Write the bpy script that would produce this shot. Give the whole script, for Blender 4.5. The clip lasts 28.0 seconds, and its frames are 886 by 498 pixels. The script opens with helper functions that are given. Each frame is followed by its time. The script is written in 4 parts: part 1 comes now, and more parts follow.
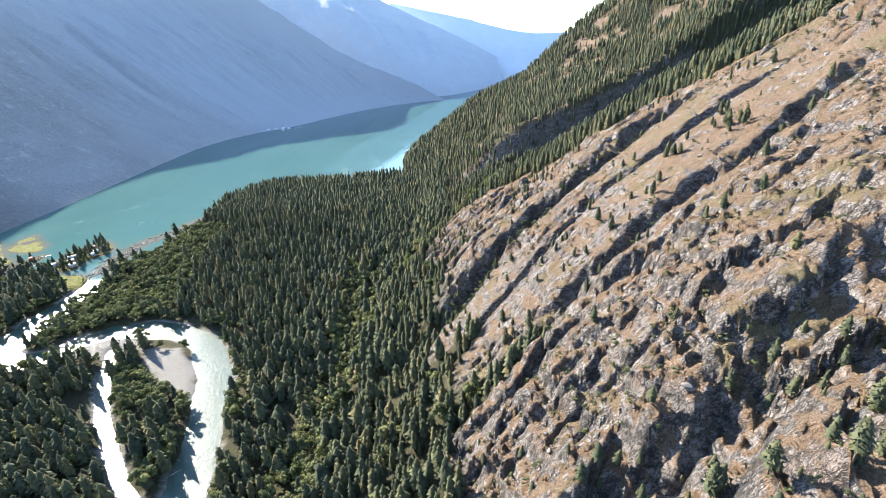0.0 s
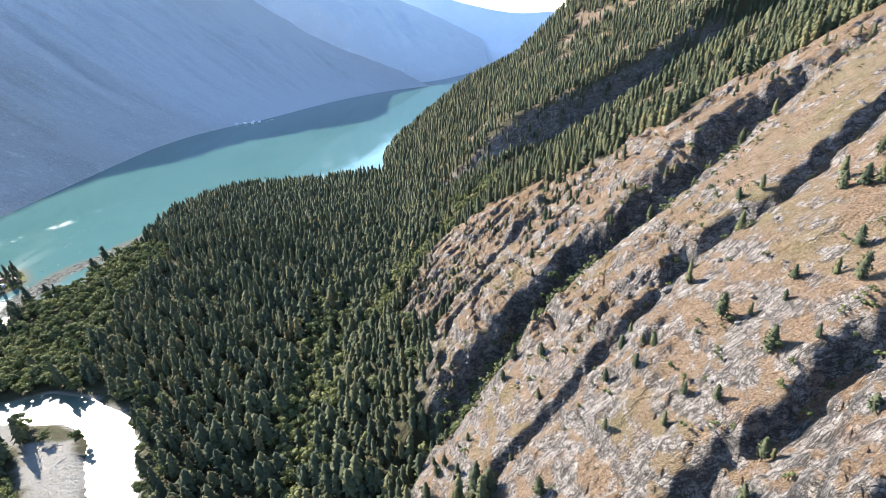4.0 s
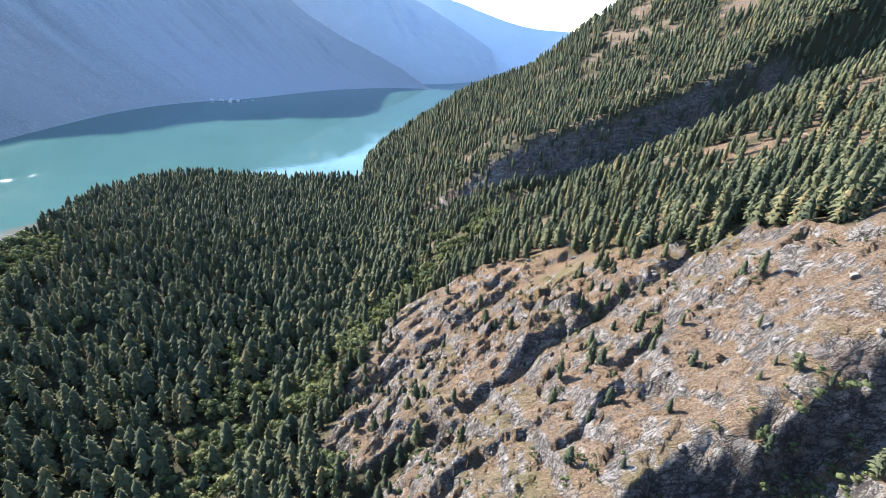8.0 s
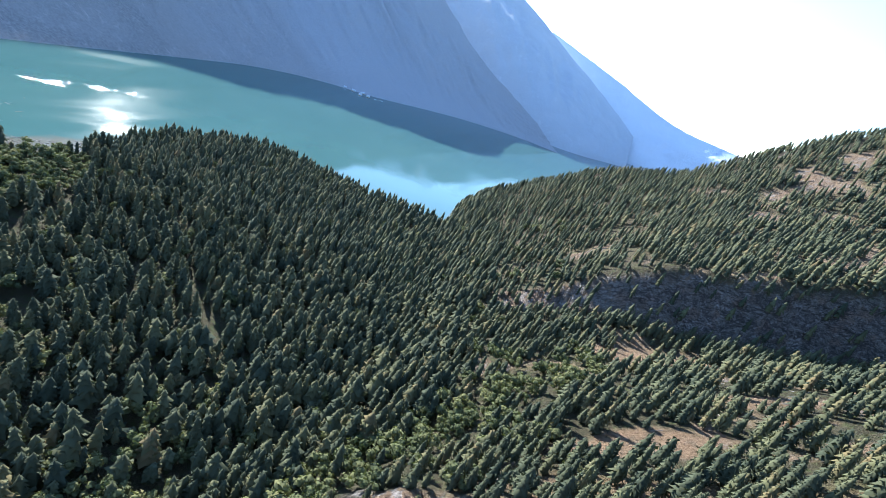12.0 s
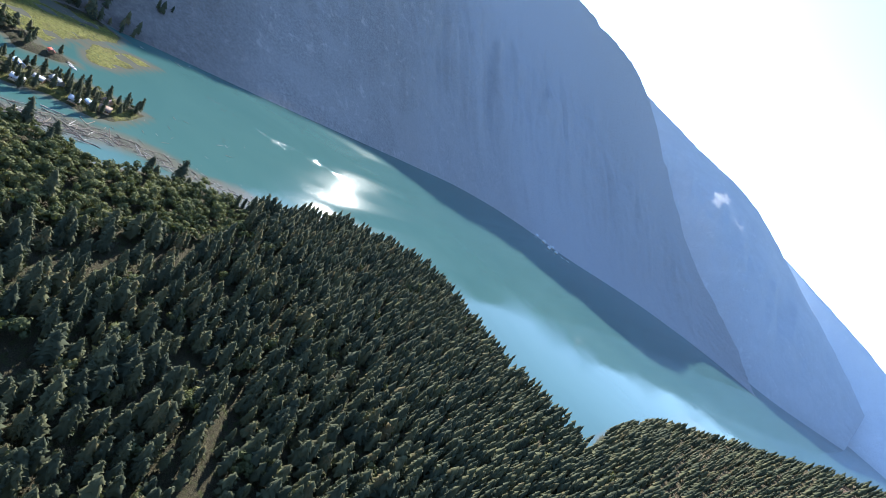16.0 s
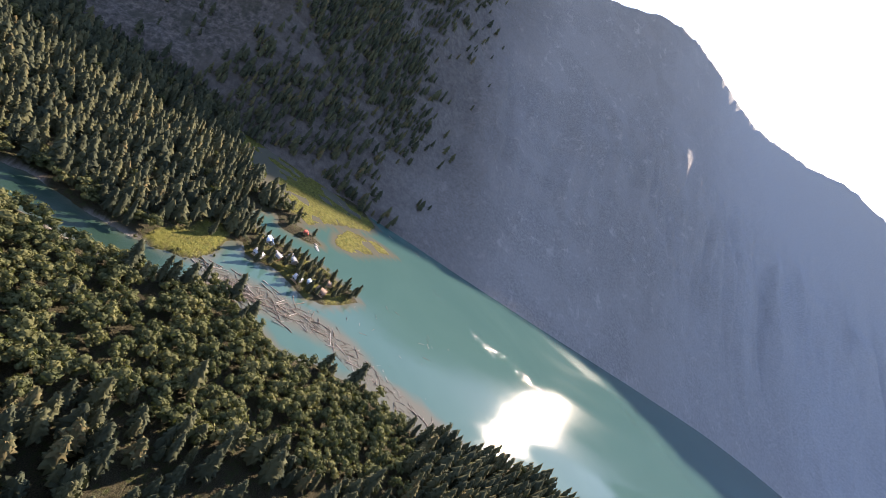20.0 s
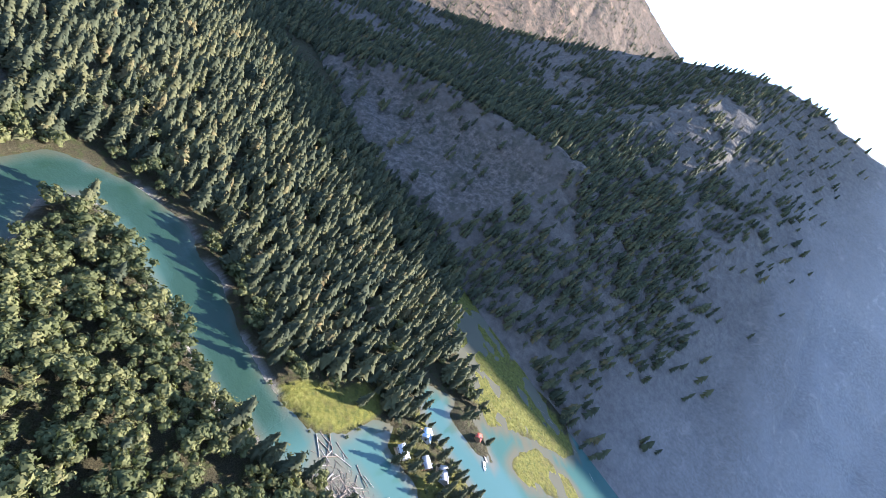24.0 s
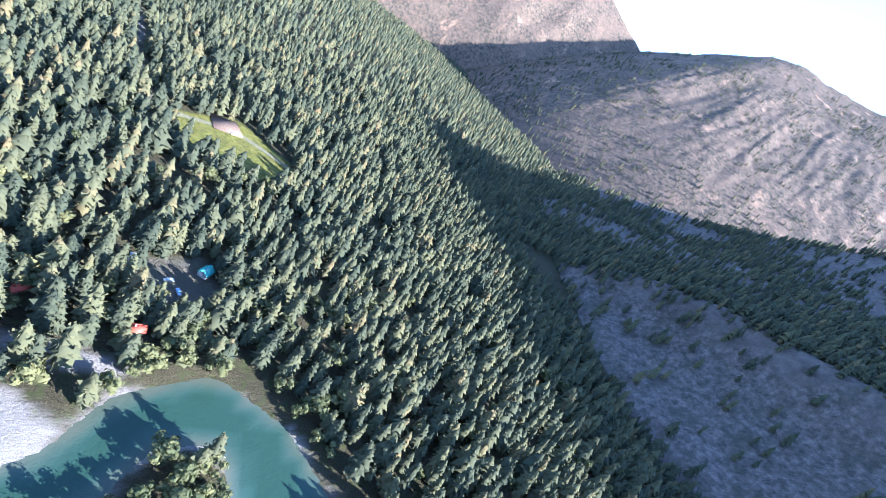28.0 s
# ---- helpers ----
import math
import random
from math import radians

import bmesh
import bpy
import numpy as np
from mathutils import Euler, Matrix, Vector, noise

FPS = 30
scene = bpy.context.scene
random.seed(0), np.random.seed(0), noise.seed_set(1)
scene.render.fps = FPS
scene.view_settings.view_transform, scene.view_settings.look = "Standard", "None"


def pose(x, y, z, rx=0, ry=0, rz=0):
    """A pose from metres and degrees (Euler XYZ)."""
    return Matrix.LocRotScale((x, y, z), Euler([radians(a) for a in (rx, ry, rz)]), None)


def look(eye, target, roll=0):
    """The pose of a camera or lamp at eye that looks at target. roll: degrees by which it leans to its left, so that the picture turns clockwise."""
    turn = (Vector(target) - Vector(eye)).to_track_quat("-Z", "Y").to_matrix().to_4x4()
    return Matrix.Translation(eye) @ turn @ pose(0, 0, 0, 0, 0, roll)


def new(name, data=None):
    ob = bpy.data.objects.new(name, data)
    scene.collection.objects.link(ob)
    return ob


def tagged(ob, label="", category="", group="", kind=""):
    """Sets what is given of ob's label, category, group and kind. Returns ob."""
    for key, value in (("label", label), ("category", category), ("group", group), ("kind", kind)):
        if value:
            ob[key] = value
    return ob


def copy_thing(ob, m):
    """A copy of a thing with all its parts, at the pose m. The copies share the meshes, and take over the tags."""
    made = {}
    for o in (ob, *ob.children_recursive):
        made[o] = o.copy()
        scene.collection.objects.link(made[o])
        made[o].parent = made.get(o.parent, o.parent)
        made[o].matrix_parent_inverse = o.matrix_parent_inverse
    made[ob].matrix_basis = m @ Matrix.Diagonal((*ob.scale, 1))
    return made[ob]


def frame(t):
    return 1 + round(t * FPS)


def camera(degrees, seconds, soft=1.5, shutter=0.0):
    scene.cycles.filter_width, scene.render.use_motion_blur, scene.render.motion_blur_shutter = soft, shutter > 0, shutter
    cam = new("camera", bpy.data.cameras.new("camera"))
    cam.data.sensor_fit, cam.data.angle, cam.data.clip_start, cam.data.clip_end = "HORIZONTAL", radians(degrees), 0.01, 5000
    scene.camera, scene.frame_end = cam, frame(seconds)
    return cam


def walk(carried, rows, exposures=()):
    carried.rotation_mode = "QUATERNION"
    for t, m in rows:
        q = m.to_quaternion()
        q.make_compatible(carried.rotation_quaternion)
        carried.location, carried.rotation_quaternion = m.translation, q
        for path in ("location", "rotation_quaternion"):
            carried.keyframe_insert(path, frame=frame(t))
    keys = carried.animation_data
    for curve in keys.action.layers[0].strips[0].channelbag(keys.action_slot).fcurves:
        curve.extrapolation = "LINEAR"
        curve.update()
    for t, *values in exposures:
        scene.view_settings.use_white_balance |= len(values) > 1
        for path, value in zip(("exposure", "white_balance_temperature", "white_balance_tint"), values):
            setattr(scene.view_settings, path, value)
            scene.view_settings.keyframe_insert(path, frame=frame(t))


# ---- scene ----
cam = camera(86.7, 28.0, 0.8)
METRES, EYE, TILT, LEAN, TURN = 1000.0, 295.0, -23.76, 2.5, 0.0
ROWS = [
    (0.0, 0.0, 0.0, 0.0, 0.0, 0.0, -0.0),
    (0.5, 0.0003, 0.017, 0.0058, -0.65, -0.25, -0.23),
    (1.0, 0.0006, 0.0341, 0.0116, -1.06, -0.58, -0.15),
    (1.5, 0.0009, 0.0512, 0.0172, -0.95, -0.77, 0.74),
    (2.0, 0.0013, 0.0685, 0.0228, -0.23, -0.65, 1.83),
    (2.5, 0.0019, 0.0857, 0.0285, 0.37, -0.96, 1.93),
    (4.5, 0.0047, 0.1554, 0.05, -1.95, -1.62, 2.42),
    (5.0, 0.0057, 0.173, 0.0554, -1.62, -1.66, 3.86),
    (5.5, 0.0068, 0.1905, 0.0611, -1.29, -1.98, 4.33),
    (6.0, 0.0079, 0.2081, 0.0668, -1.7, -2.21, 3.28),
    (6.5, 0.0091, 0.2258, 0.0722, -3.04, -2.08, 0.83),
    (7.0, 0.01, 0.2435, 0.0778, -4.05, -1.56, -1.89),
    (7.5, 0.0109, 0.2614, 0.0833, -4.13, -1.1, -3.94),
    (8.0, 0.0115, 0.2793, 0.0891, -3.43, -0.96, -5.73),
    (8.5, 0.0117, 0.2971, 0.0952, -3.16, -0.17, -9.62),
    (9.0, 0.0115, 0.3149, 0.1013, -3.06, 0.83, -13.66),
    (9.5, 0.0106, 0.3327, 0.1074, -2.95, 1.6, -16.55),
    (10.0, 0.0096, 0.3504, 0.1133, -2.18, 2.2, -18.38),
    (10.5, 0.0082, 0.3682, 0.1191, -0.11, 2.1, -19.22),
    (11.0, 0.006, 0.3858, 0.1255, 2.07, 1.42, -20.82),
    (11.5, 0.003, 0.4034, 0.1313, 4.06, 0.83, -24.45),
    (13.5, -0.0181, 0.4713, 0.1543, 7.97, 6.48, -41.23),
    (14.0, -0.0256, 0.4874, 0.1597, 9.0, 8.04, -44.2),
    (14.5, -0.0342, 0.5029, 0.1645, 12.62, 7.7, -46.92),
    (15.0, -0.044, 0.5179, 0.1693, 17.87, 6.22, -49.23),
    (15.5, -0.0547, 0.5322, 0.1734, 23.26, 4.2, -51.66),
    (16.0, -0.066, 0.5458, 0.1773, 28.97, 2.34, -53.6),
    (16.5, -0.0783, 0.5585, 0.181, 35.18, 0.39, -55.16),
    (17.0, -0.0915, 0.5704, 0.1844, 41.83, -2.05, -56.31),
    (17.5, -0.1055, 0.5811, 0.1875, 48.83, -5.1, -56.78),
    (18.0, -0.1202, 0.5909, 0.1902, 55.8, -8.37, -56.79),
    (18.5, -0.1352, 0.5996, 0.1924, 62.14, -11.05, -56.68),
    (19.0, -0.1508, 0.6074, 0.1945, 68.24, -13.51, -57.17),
    (19.5, -0.1671, 0.6145, 0.1955, 74.74, -16.38, -58.97),
    (20.0, -0.1834, 0.6203, 0.1962, 82.01, -20.11, -61.43),
    (20.5, -0.2, 0.6251, 0.1966, 90.06, -24.71, -63.54),
    (21.0, -0.2167, 0.6285, 0.1957, 98.89, -29.9, -64.95),
    (21.5, -0.2336, 0.6306, 0.1946, 108.78, -36.1, -65.66),
    (23.5, -0.2986, 0.6273, 0.1829, 143.04, -56.39, -60.81),
    (24.0, -0.3139, 0.6234, 0.1782, 148.58, -58.86, -58.3),
    (24.5, -0.3286, 0.6183, 0.1734, 153.44, -60.5, -55.86),
    (25.0, -0.3429, 0.6126, 0.1671, 157.83, -61.3, -53.72),
    (25.5, -0.3565, 0.6061, 0.1606, 162.34, -61.69, -51.71),
    (26.0, -0.3691, 0.5979, 0.1533, 166.69, -61.44, -49.85),
    (26.5, -0.3806, 0.5884, 0.1462, 170.42, -60.9, -47.58),
    (27.0, -0.3913, 0.5784, 0.1386, 173.44, -59.85, -44.8),
    (27.5, -0.4009, 0.5674, 0.1307, 175.99, -58.6, -41.54),
    (28.0, -0.4093, 0.5555, 0.1227, 177.84, -57.22, -37.63),
]
EXPOSURES = [(t, stops, kelvin, tint) for t, stops, kelvin, tint in ((0.0, 2.35, 6250, 10), (6.0, 2.25, 6100, 10), (10.0, 2.15, 5650, 10), (14.0, 1.85, 5400, 8), (17.0, 1.75, 6200, 15), (20.0, 1.75, 7300, 24), (22.0, 2.05, 6900, 20), (25.0, 2.55, 5600, 17), (28.0, 2.7, 5100, 18))]
walk(cam, [(t, pose(0, 0, EYE, TILT, LEAN, TURN) @ pose(METRES * x, METRES * y, METRES * z, 90 + pitch, roll, yaw)) for t, x, y, z, yaw, pitch, roll in ROWS], EXPOSURES)

# ---- light ----
SUN_AZ, SUN_EL = -47.5, 26.2
world = bpy.data.worlds.new("world")
scene.world = world
world.use_nodes = True
wn = world.node_tree
sky = wn.nodes.new("ShaderNodeTexSky")
sky.sky_type = "NISHITA"
sky.sun_disc = False
sky.sun_elevation, sky.sun_rotation = radians(SUN_EL), radians(SUN_AZ)
sky.air_density, sky.dust_density, sky.ozone_density = 1.0, 0.1, 1.6
wn.nodes["Background"].inputs[1].default_value = 0.13
wn.links.new(sky.outputs[0], wn.nodes["Background"].inputs[0])

sun_data = bpy.data.lights.new("sun", "SUN")
sun_data.energy, sun_data.angle, sun_data.color = 5.0, radians(0.5), (1.0, 0.91, 0.77)
sun = new("sun", sun_data)
to_sun = Vector((math.sin(radians(SUN_AZ)) * math.cos(radians(SUN_EL)), math.cos(radians(SUN_AZ)) * math.cos(radians(SUN_EL)), math.sin(radians(SUN_EL))))
sun.matrix_world = look(to_sun * 1500 + Vector((0, 500, 0)), (0, 500, 0))

# ---- materials ----


class Mat:
    """A node material with short calls for its nodes."""

    def __init__(self, name, rough=0.9, spec=0.2):
        self.m = bpy.data.materials.new(name)
        self.m.use_nodes = True
        self.t = self.m.node_tree
        self.b = self.t.nodes["Principled BSDF"]
        self.b.inputs["Roughness"].default_value = rough
        self.b.inputs["Specular IOR Level"].default_value = spec

    def node(self, kind, ins=(), operation="", attribute=""):
        n = self.t.nodes.new(kind)
        if operation:
            n.operation = operation
        if attribute:
            n.attribute_name = attribute
        for k, v in (ins.items() if isinstance(ins, dict) else enumerate(ins)):
            if isinstance(v, bpy.types.NodeSocket):
                self.t.links.new(v, n.inputs[k])
            elif v is not None:
                n.inputs[k].default_value = v
        return n

    def coord(self, sx=1.0, sy=1.0, sz=1.0, turn=0.0):
        c = self.node("ShaderNodeNewGeometry").outputs["Position"]
        return self.node("ShaderNodeMapping", {"Vector": c, "Scale": (sx, sy, sz), "Rotation": (0, 0, turn)}).outputs[0]

    def noise(self, scale, detail=4.0, vec=None, rough=0.55, dist=0.0):
        n = self.node("ShaderNodeTexNoise", {"Scale": scale, "Detail": detail, "Roughness": rough, "Distortion": dist})
        self.t.links.new(vec if vec is not None else self.coord(), n.inputs["Vector"])
        return n.outputs["Fac"]

    def ramp(self, fac, stops):
        n = self.node("ShaderNodeValToRGB", [fac])
        e = n.color_ramp.elements
        while len(e) < len(stops):
            e.new(0.5)
        for el, (p, c) in zip(e, stops):
            el.position, el.color = p, (*c, 1) if len(c) == 3 else c
        return n.outputs[0]

    def grey(self, fac, lo, hi):
        return self.node("ShaderNodeMapRange", [fac, lo, hi, 0.0, 1.0]).outputs[0]

    def mix(self, fac, a, b, mode="MIX"):
        n = self.node("ShaderNodeMix")
        n.data_type, n.blend_type = "RGBA", mode
        for i, v in ((0, fac), (6, a), (7, b)):
            if isinstance(v, bpy.types.NodeSocket):
                self.t.links.new(v, n.inputs[i])
            else:
                n.inputs[i].default_value = v if i == 0 else (*v, 1)
        return n.outputs[2]

    def math(self, op, a, b=0.0):
        return self.node("ShaderNodeMath", [a, b], operation=op).outputs[0]

    def attr(self, name):
        return self.node("ShaderNodeAttribute", attribute=name).outputs["Fac"]

    def colour(self, c):
        if isinstance(c, bpy.types.NodeSocket):
            self.t.links.new(c, self.b.inputs["Base Color"])
        else:
            self.b.inputs["Base Color"].default_value = (*c, 1)
        return self

    def bump(self, h, dist, strength=1.0):
        n = self.node("ShaderNodeBump", {"Height": h, "Distance": dist, "Strength": strength})
        self.t.links.new(n.outputs[0], self.b.inputs["Normal"])
        return self


def ground_material():
    m = Mat("ground", 0.95, 0.15)
    n1, n2, n3 = m.noise(0.02, 5), m.noise(0.25, 6), m.noise(1.6, 5)
    down = m.coord(0.55, 1.0, 0.7, -0.29)
    crack = m.noise(0.5, 9, down, 0.72, 0.35)
    grit = m.noise(2.2, 8, None, 0.75)
    warp = m.node("ShaderNodeTexNoise", {"Vector": m.coord(), "Scale": 0.35, "Detail": 4.0}).outputs["Color"]

    def seams(sx, sy, sz, turn, scale, thin):
        n = m.noise(scale, 5, m.mix(0.5, m.coord(sx, sy, sz, turn), warp, "ADD"), 0.6, 0.3)
        return m.grey(m.math("ABSOLUTE", m.math("SUBTRACT", n, 0.5)), thin * 0.3, thin)

    joint = m.math("MINIMUM", seams(0.25, 1.0, 0.4, -0.29, 0.22, 0.03), seams(0.3, 1.0, 0.5, -0.2, 0.7, 0.034))
    joint = m.math("MINIMUM", joint, m.math("MAXIMUM", seams(1.0, 0.35, 0.8, -0.5, 0.3, 0.028), m.grey(n2, 0.46, 0.54)))
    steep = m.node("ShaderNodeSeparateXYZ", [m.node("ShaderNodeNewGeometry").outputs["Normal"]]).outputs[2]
    # bare rock: pale slabs, darker where the face is steeper, lichen and rust stains
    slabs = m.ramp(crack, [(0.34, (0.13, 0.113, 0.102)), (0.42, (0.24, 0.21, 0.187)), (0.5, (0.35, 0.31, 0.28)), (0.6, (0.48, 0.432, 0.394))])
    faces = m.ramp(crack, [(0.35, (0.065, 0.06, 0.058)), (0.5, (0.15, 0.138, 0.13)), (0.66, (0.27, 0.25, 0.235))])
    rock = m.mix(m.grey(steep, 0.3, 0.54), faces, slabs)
    rock = m.mix(m.math("MULTIPLY", m.grey(m.noise(0.07, 6, None, 0.65), 0.52, 0.62), 0.6), rock, (0.30, 0.205, 0.15))
    rock = m.mix(m.math("MULTIPLY", m.grey(grit, 0.53, 0.58), 0.7), rock, (0.085, 0.077, 0.072))
    rock = m.mix(m.math("MULTIPLY", m.math("MULTIPLY", m.grey(m.noise(1.3, 7, m.coord(0.35, 1.0, 0.6, -0.29), 0.72), 0.54, 0.6), m.grey(steep, 0.5, 0.7)), 0.45), rock, (0.46, 0.425, 0.4))
    rock = m.mix(m.math("MULTIPLY", m.math("SUBTRACT", 1.0, joint), 0.8), rock, (0.04, 0.036, 0.034))
    # dry grass and soil on ledges
    dry = m.ramp(n3, [(0.3, (0.1, 0.066, 0.044)), (0.5, (0.25, 0.162, 0.096)), (0.7, (0.36, 0.262, 0.17))])
    dry = m.mix(m.math("MULTIPLY", m.grey(n1, 0.52, 0.66), 0.6), dry, (0.17, 0.16, 0.06))
    ledge = m.grey(m.math("ADD", steep, m.math("MULTIPLY", m.math("SUBTRACT", m.noise(0.11, 7, None, 0.7), 0.5), 1.6)), 0.66, 0.78)
    worn = m.math("MULTIPLY", m.math("MULTIPLY", m.attr("dry"), m.grey(steep, 0.62, 0.76)), m.grey(m.noise(0.09, 6, None, 0.65), 0.34, 0.5))
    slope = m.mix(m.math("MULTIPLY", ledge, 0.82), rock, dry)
    # forest floor
    duff = m.ramp(n3, [(0.3, (0.04, 0.034, 0.02)), (0.52, (0.078, 0.07, 0.04)), (0.75, (0.135, 0.12, 0.068))])
    duff = m.mix(m.grey(n2, 0.5, 0.7), duff, (0.07, 0.085, 0.03))
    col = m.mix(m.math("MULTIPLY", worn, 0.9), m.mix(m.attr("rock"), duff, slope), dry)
    # meadow, marsh and lawn
    grass = m.ramp(n2, [(0.3, (0.105, 0.122, 0.03)), (0.5, (0.19, 0.192, 0.042)), (0.7, (0.26, 0.245, 0.065))])
    grass = m.mix(m.math("MULTIPLY", m.grey(m.noise(0.07, 5, None, 0.7), 0.5, 0.62), 0.4), grass, (0.13, 0.105, 0.045))
    col = m.mix(m.attr("grass"), col, grass)
    gravel = m.ramp(grit, [(0.3, (0.16, 0.15, 0.135)), (0.5, (0.33, 0.31, 0.285)), (0.7, (0.48, 0.46, 0.425))])
    gravel = m.mix(m.grey(n2, 0.55, 0.75), gravel, (0.3, 0.28, 0.22))
    col = m.mix(m.attr("gravel"), col, gravel)
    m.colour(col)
    m.bump(m.math("ADD", m.math("ADD", m.math("MULTIPLY", crack, 1.8), m.math("MULTIPLY", joint, 0.7)), m.math("MULTIPLY", grit, 0.9)), 2.0, 1.0)
    return m.m


def mountain_material(name, dark, pale, rockc, floor=(0.07, 0.072, 0.06), size=1.0):
    """Slopes of forest seen from afar, with gullies, loose-stone streaks, bare rock and painted haze."""
    m = Mat(name, 0.95, 0.1)
    gul = m.noise(0.016 * size, 7, m.coord(1.0, 1.0, 0.22), 0.62, 0.4)
    tex = m.noise(0.09 * size, 6, None, 0.7)
    crown = m.noise(0.22 * size, 5, None, 0.6)
    stand = m.noise(0.0065, 5, None, 0.6, 0.6)
    streak = m.noise(0.05 * size, 8, m.coord(1.0, 1.0, 0.12), 0.7, 0.5)
    mid = tuple((a + b) / 2 for a, b in zip(dark, pale))
    col = m.ramp(crown, [(0.36, dark), (0.52, mid), (0.68, pale)])
    col = m.mix(m.math("MULTIPLY", m.grey(stand, 0.46, 0.58), 0.45), col, pale)
    col = m.mix(m.math("MULTIPLY", m.grey(streak, 0.54, 0.64), m.math("MULTIPLY", m.grey(gul, 0.44, 0.58), 0.9)), col, rockc)
    under = m.ramp(tex, [(0.35, tuple(c * 0.6 for c in floor)), (0.52, floor), (0.72, tuple(c * 1.5 for c in floor))])
    # dark forest floor in the near part; the rest stays pale as painted haze
    col = m.mix(m.math("MULTIPLY", m.attr("wood"), 0.9), col, under)
    brush = m.ramp(m.noise(0.13, 8, None, 0.72), [(0.36, (0.05, 0.05, 0.042)), (0.5, (0.105, 0.094, 0.084)), (0.64, (0.18, 0.155, 0.135))])
    brush = m.mix(m.math("MULTIPLY", m.grey(m.noise(0.04, 6, None, 0.7), 0.5, 0.6), 0.6), brush, (0.06, 0.06, 0.045))
    col = m.mix(m.attr("bare"), col, brush)
    # painted haze: the colour pales towards the far end of the lake
    col = m.mix(m.attr("far_haze"), col, m.ramp(crown, [(0.36, (0.27, 0.28, 0.3)), (0.64, (0.38, 0.385, 0.4))]))
    m.colour(col).bump(m.math("ADD", m.math("ADD", tex, gul), m.math("MULTIPLY", streak, 0.8)), 5.0, 0.8)
    return m.m


def foliage_material(name, stops, trans=0.25):
    m = Mat(name, 0.9, 0.08)
    rnd = m.node("ShaderNodeNewGeometry").outputs["Random Per Island"]
    tree = m.attr("tint")
    v = m.math("ADD", m.math("MULTIPLY", tree, 0.75), m.math("MULTIPLY", rnd, 0.25))
    col = m.ramp(v, stops)
    m.colour(col)
    tr = m.node("ShaderNodeBsdfTranslucent", [m.mix(1.0, col, (1.25, 1.4, 0.7), "MULTIPLY")])
    mixn = m.node("ShaderNodeMixShader", [trans, m.b.outputs[0], tr.outputs[0]])
    m.t.links.new(mixn.outputs[0], m.t.nodes["Material Output"].inputs[0])
    return m.m


def plain_material(name, a, b, scale=1.0, rough=0.85, spec=0.25, depth=0.02):
    m = Mat(name, rough, spec)
    n = m.noise(scale, 5, m.node("ShaderNodeTexCoord").outputs["Object"])
    m.colour(m.ramp(n, [(0.3, a), (0.7, b)])).bump(n, depth, 0.6)
    return m.m


def water_material():
    m = Mat("water", 0.04, 0.5)
    m.b.inputs["IOR"].default_value = 1.33
    wide = m.noise(0.004, 4, None, 0.6, 1.0)
    teal = m.ramp(wide, [(0.3, (0.041, 0.096, 0.09)), (0.7, (0.053, 0.114, 0.103))])
    shoal = m.mix(m.attr("shoal"), teal, (0.115, 0.098, 0.068))
    m.colour(m.mix(m.math("MULTIPLY", m.attr("rapid"), m.math("SUBTRACT", 1.0, m.math("MULTIPLY", m.attr("shoal"), 0.6))), shoal, (0.016, 0.04, 0.027)))
    wind = m.grey(m.noise(0.006, 3, m.coord(1.0, 0.45, 1.0, 0.5), 0.5, 1.5), 0.45, 0.62)
    m.t.links.new(m.math("ADD", m.math("ADD", m.math("ADD", m.math("MULTIPLY", wind, 0.05), 0.03), m.math("MULTIPLY", m.math("MULTIPLY", m.attr("ripple"), m.grey(m.noise(0.06, 7, None, 0.7), 0.52, 0.57)), 0.14)), m.math("MULTIPLY", m.attr("rapid"), 0.27)), m.b.inputs["Roughness"])
    ripple = m.math("MULTIPLY", m.attr("ripple"), m.grey(m.noise(0.06, 7, None, 0.7), 0.52, 0.57))
    rip = m.math("ADD", m.noise(0.9, 3), m.math("MULTIPLY", m.noise(0.25, 2), 1.5))
    m.bump(m.math("MULTIPLY", rip, m.math("ADD", m.math("MULTIPLY", wind, 0.6), m.math("ADD", m.math("ADD", m.math("MULTIPLY", m.attr("rapid"), 2.0), m.math("MULTIPLY", ripple, 1.3)), 0.15))), 0.06, 1.0)
    return m.m


GROUND = ground_material()
WATER = water_material()
FIR = foliage_material("fir_needles", [(0.0, (0.034, 0.043, 0.029)), (0.45, (0.061, 0.068, 0.04)), (0.8, (0.093, 0.094, 0.048)), (1.0, (0.14, 0.105, 0.052))], 0.06)
LEAF = foliage_material("broad_leaves", [(0.0, (0.05, 0.062, 0.03)), (0.5, (0.092, 0.1, 0.045)), (0.85, (0.132, 0.132, 0.058)), (1.0, (0.18, 0.165, 0.075))], 0.18)
BARK = plain_material("bark", (0.06, 0.045, 0.035), (0.17, 0.13, 0.1), 3.0)
DEAD = plain_material("weathered_wood", (0.22, 0.2, 0.17), (0.48, 0.44, 0.39), 2.0)
# grey rock with a haze lift painted into its base colour
SLOPE_W = mountain_material("haze_grey_slope", (0.21, 0.2, 0.192), (0.295, 0.277, 0.265), (0.37, 0.335, 0.31), (0.1, 0.088, 0.076))
# these two have distance haze painted in as blue and pale base colours
SLOPE_N = mountain_material("haze_blue_slope", (0.36, 0.38, 0.41), (0.43, 0.45, 0.48), (0.47, 0.49, 0.52))
SLOPE_F = mountain_material("haze_pale_slope", (0.5, 0.54, 0.6), (0.56, 0.6, 0.66), (0.58, 0.62, 0.67))
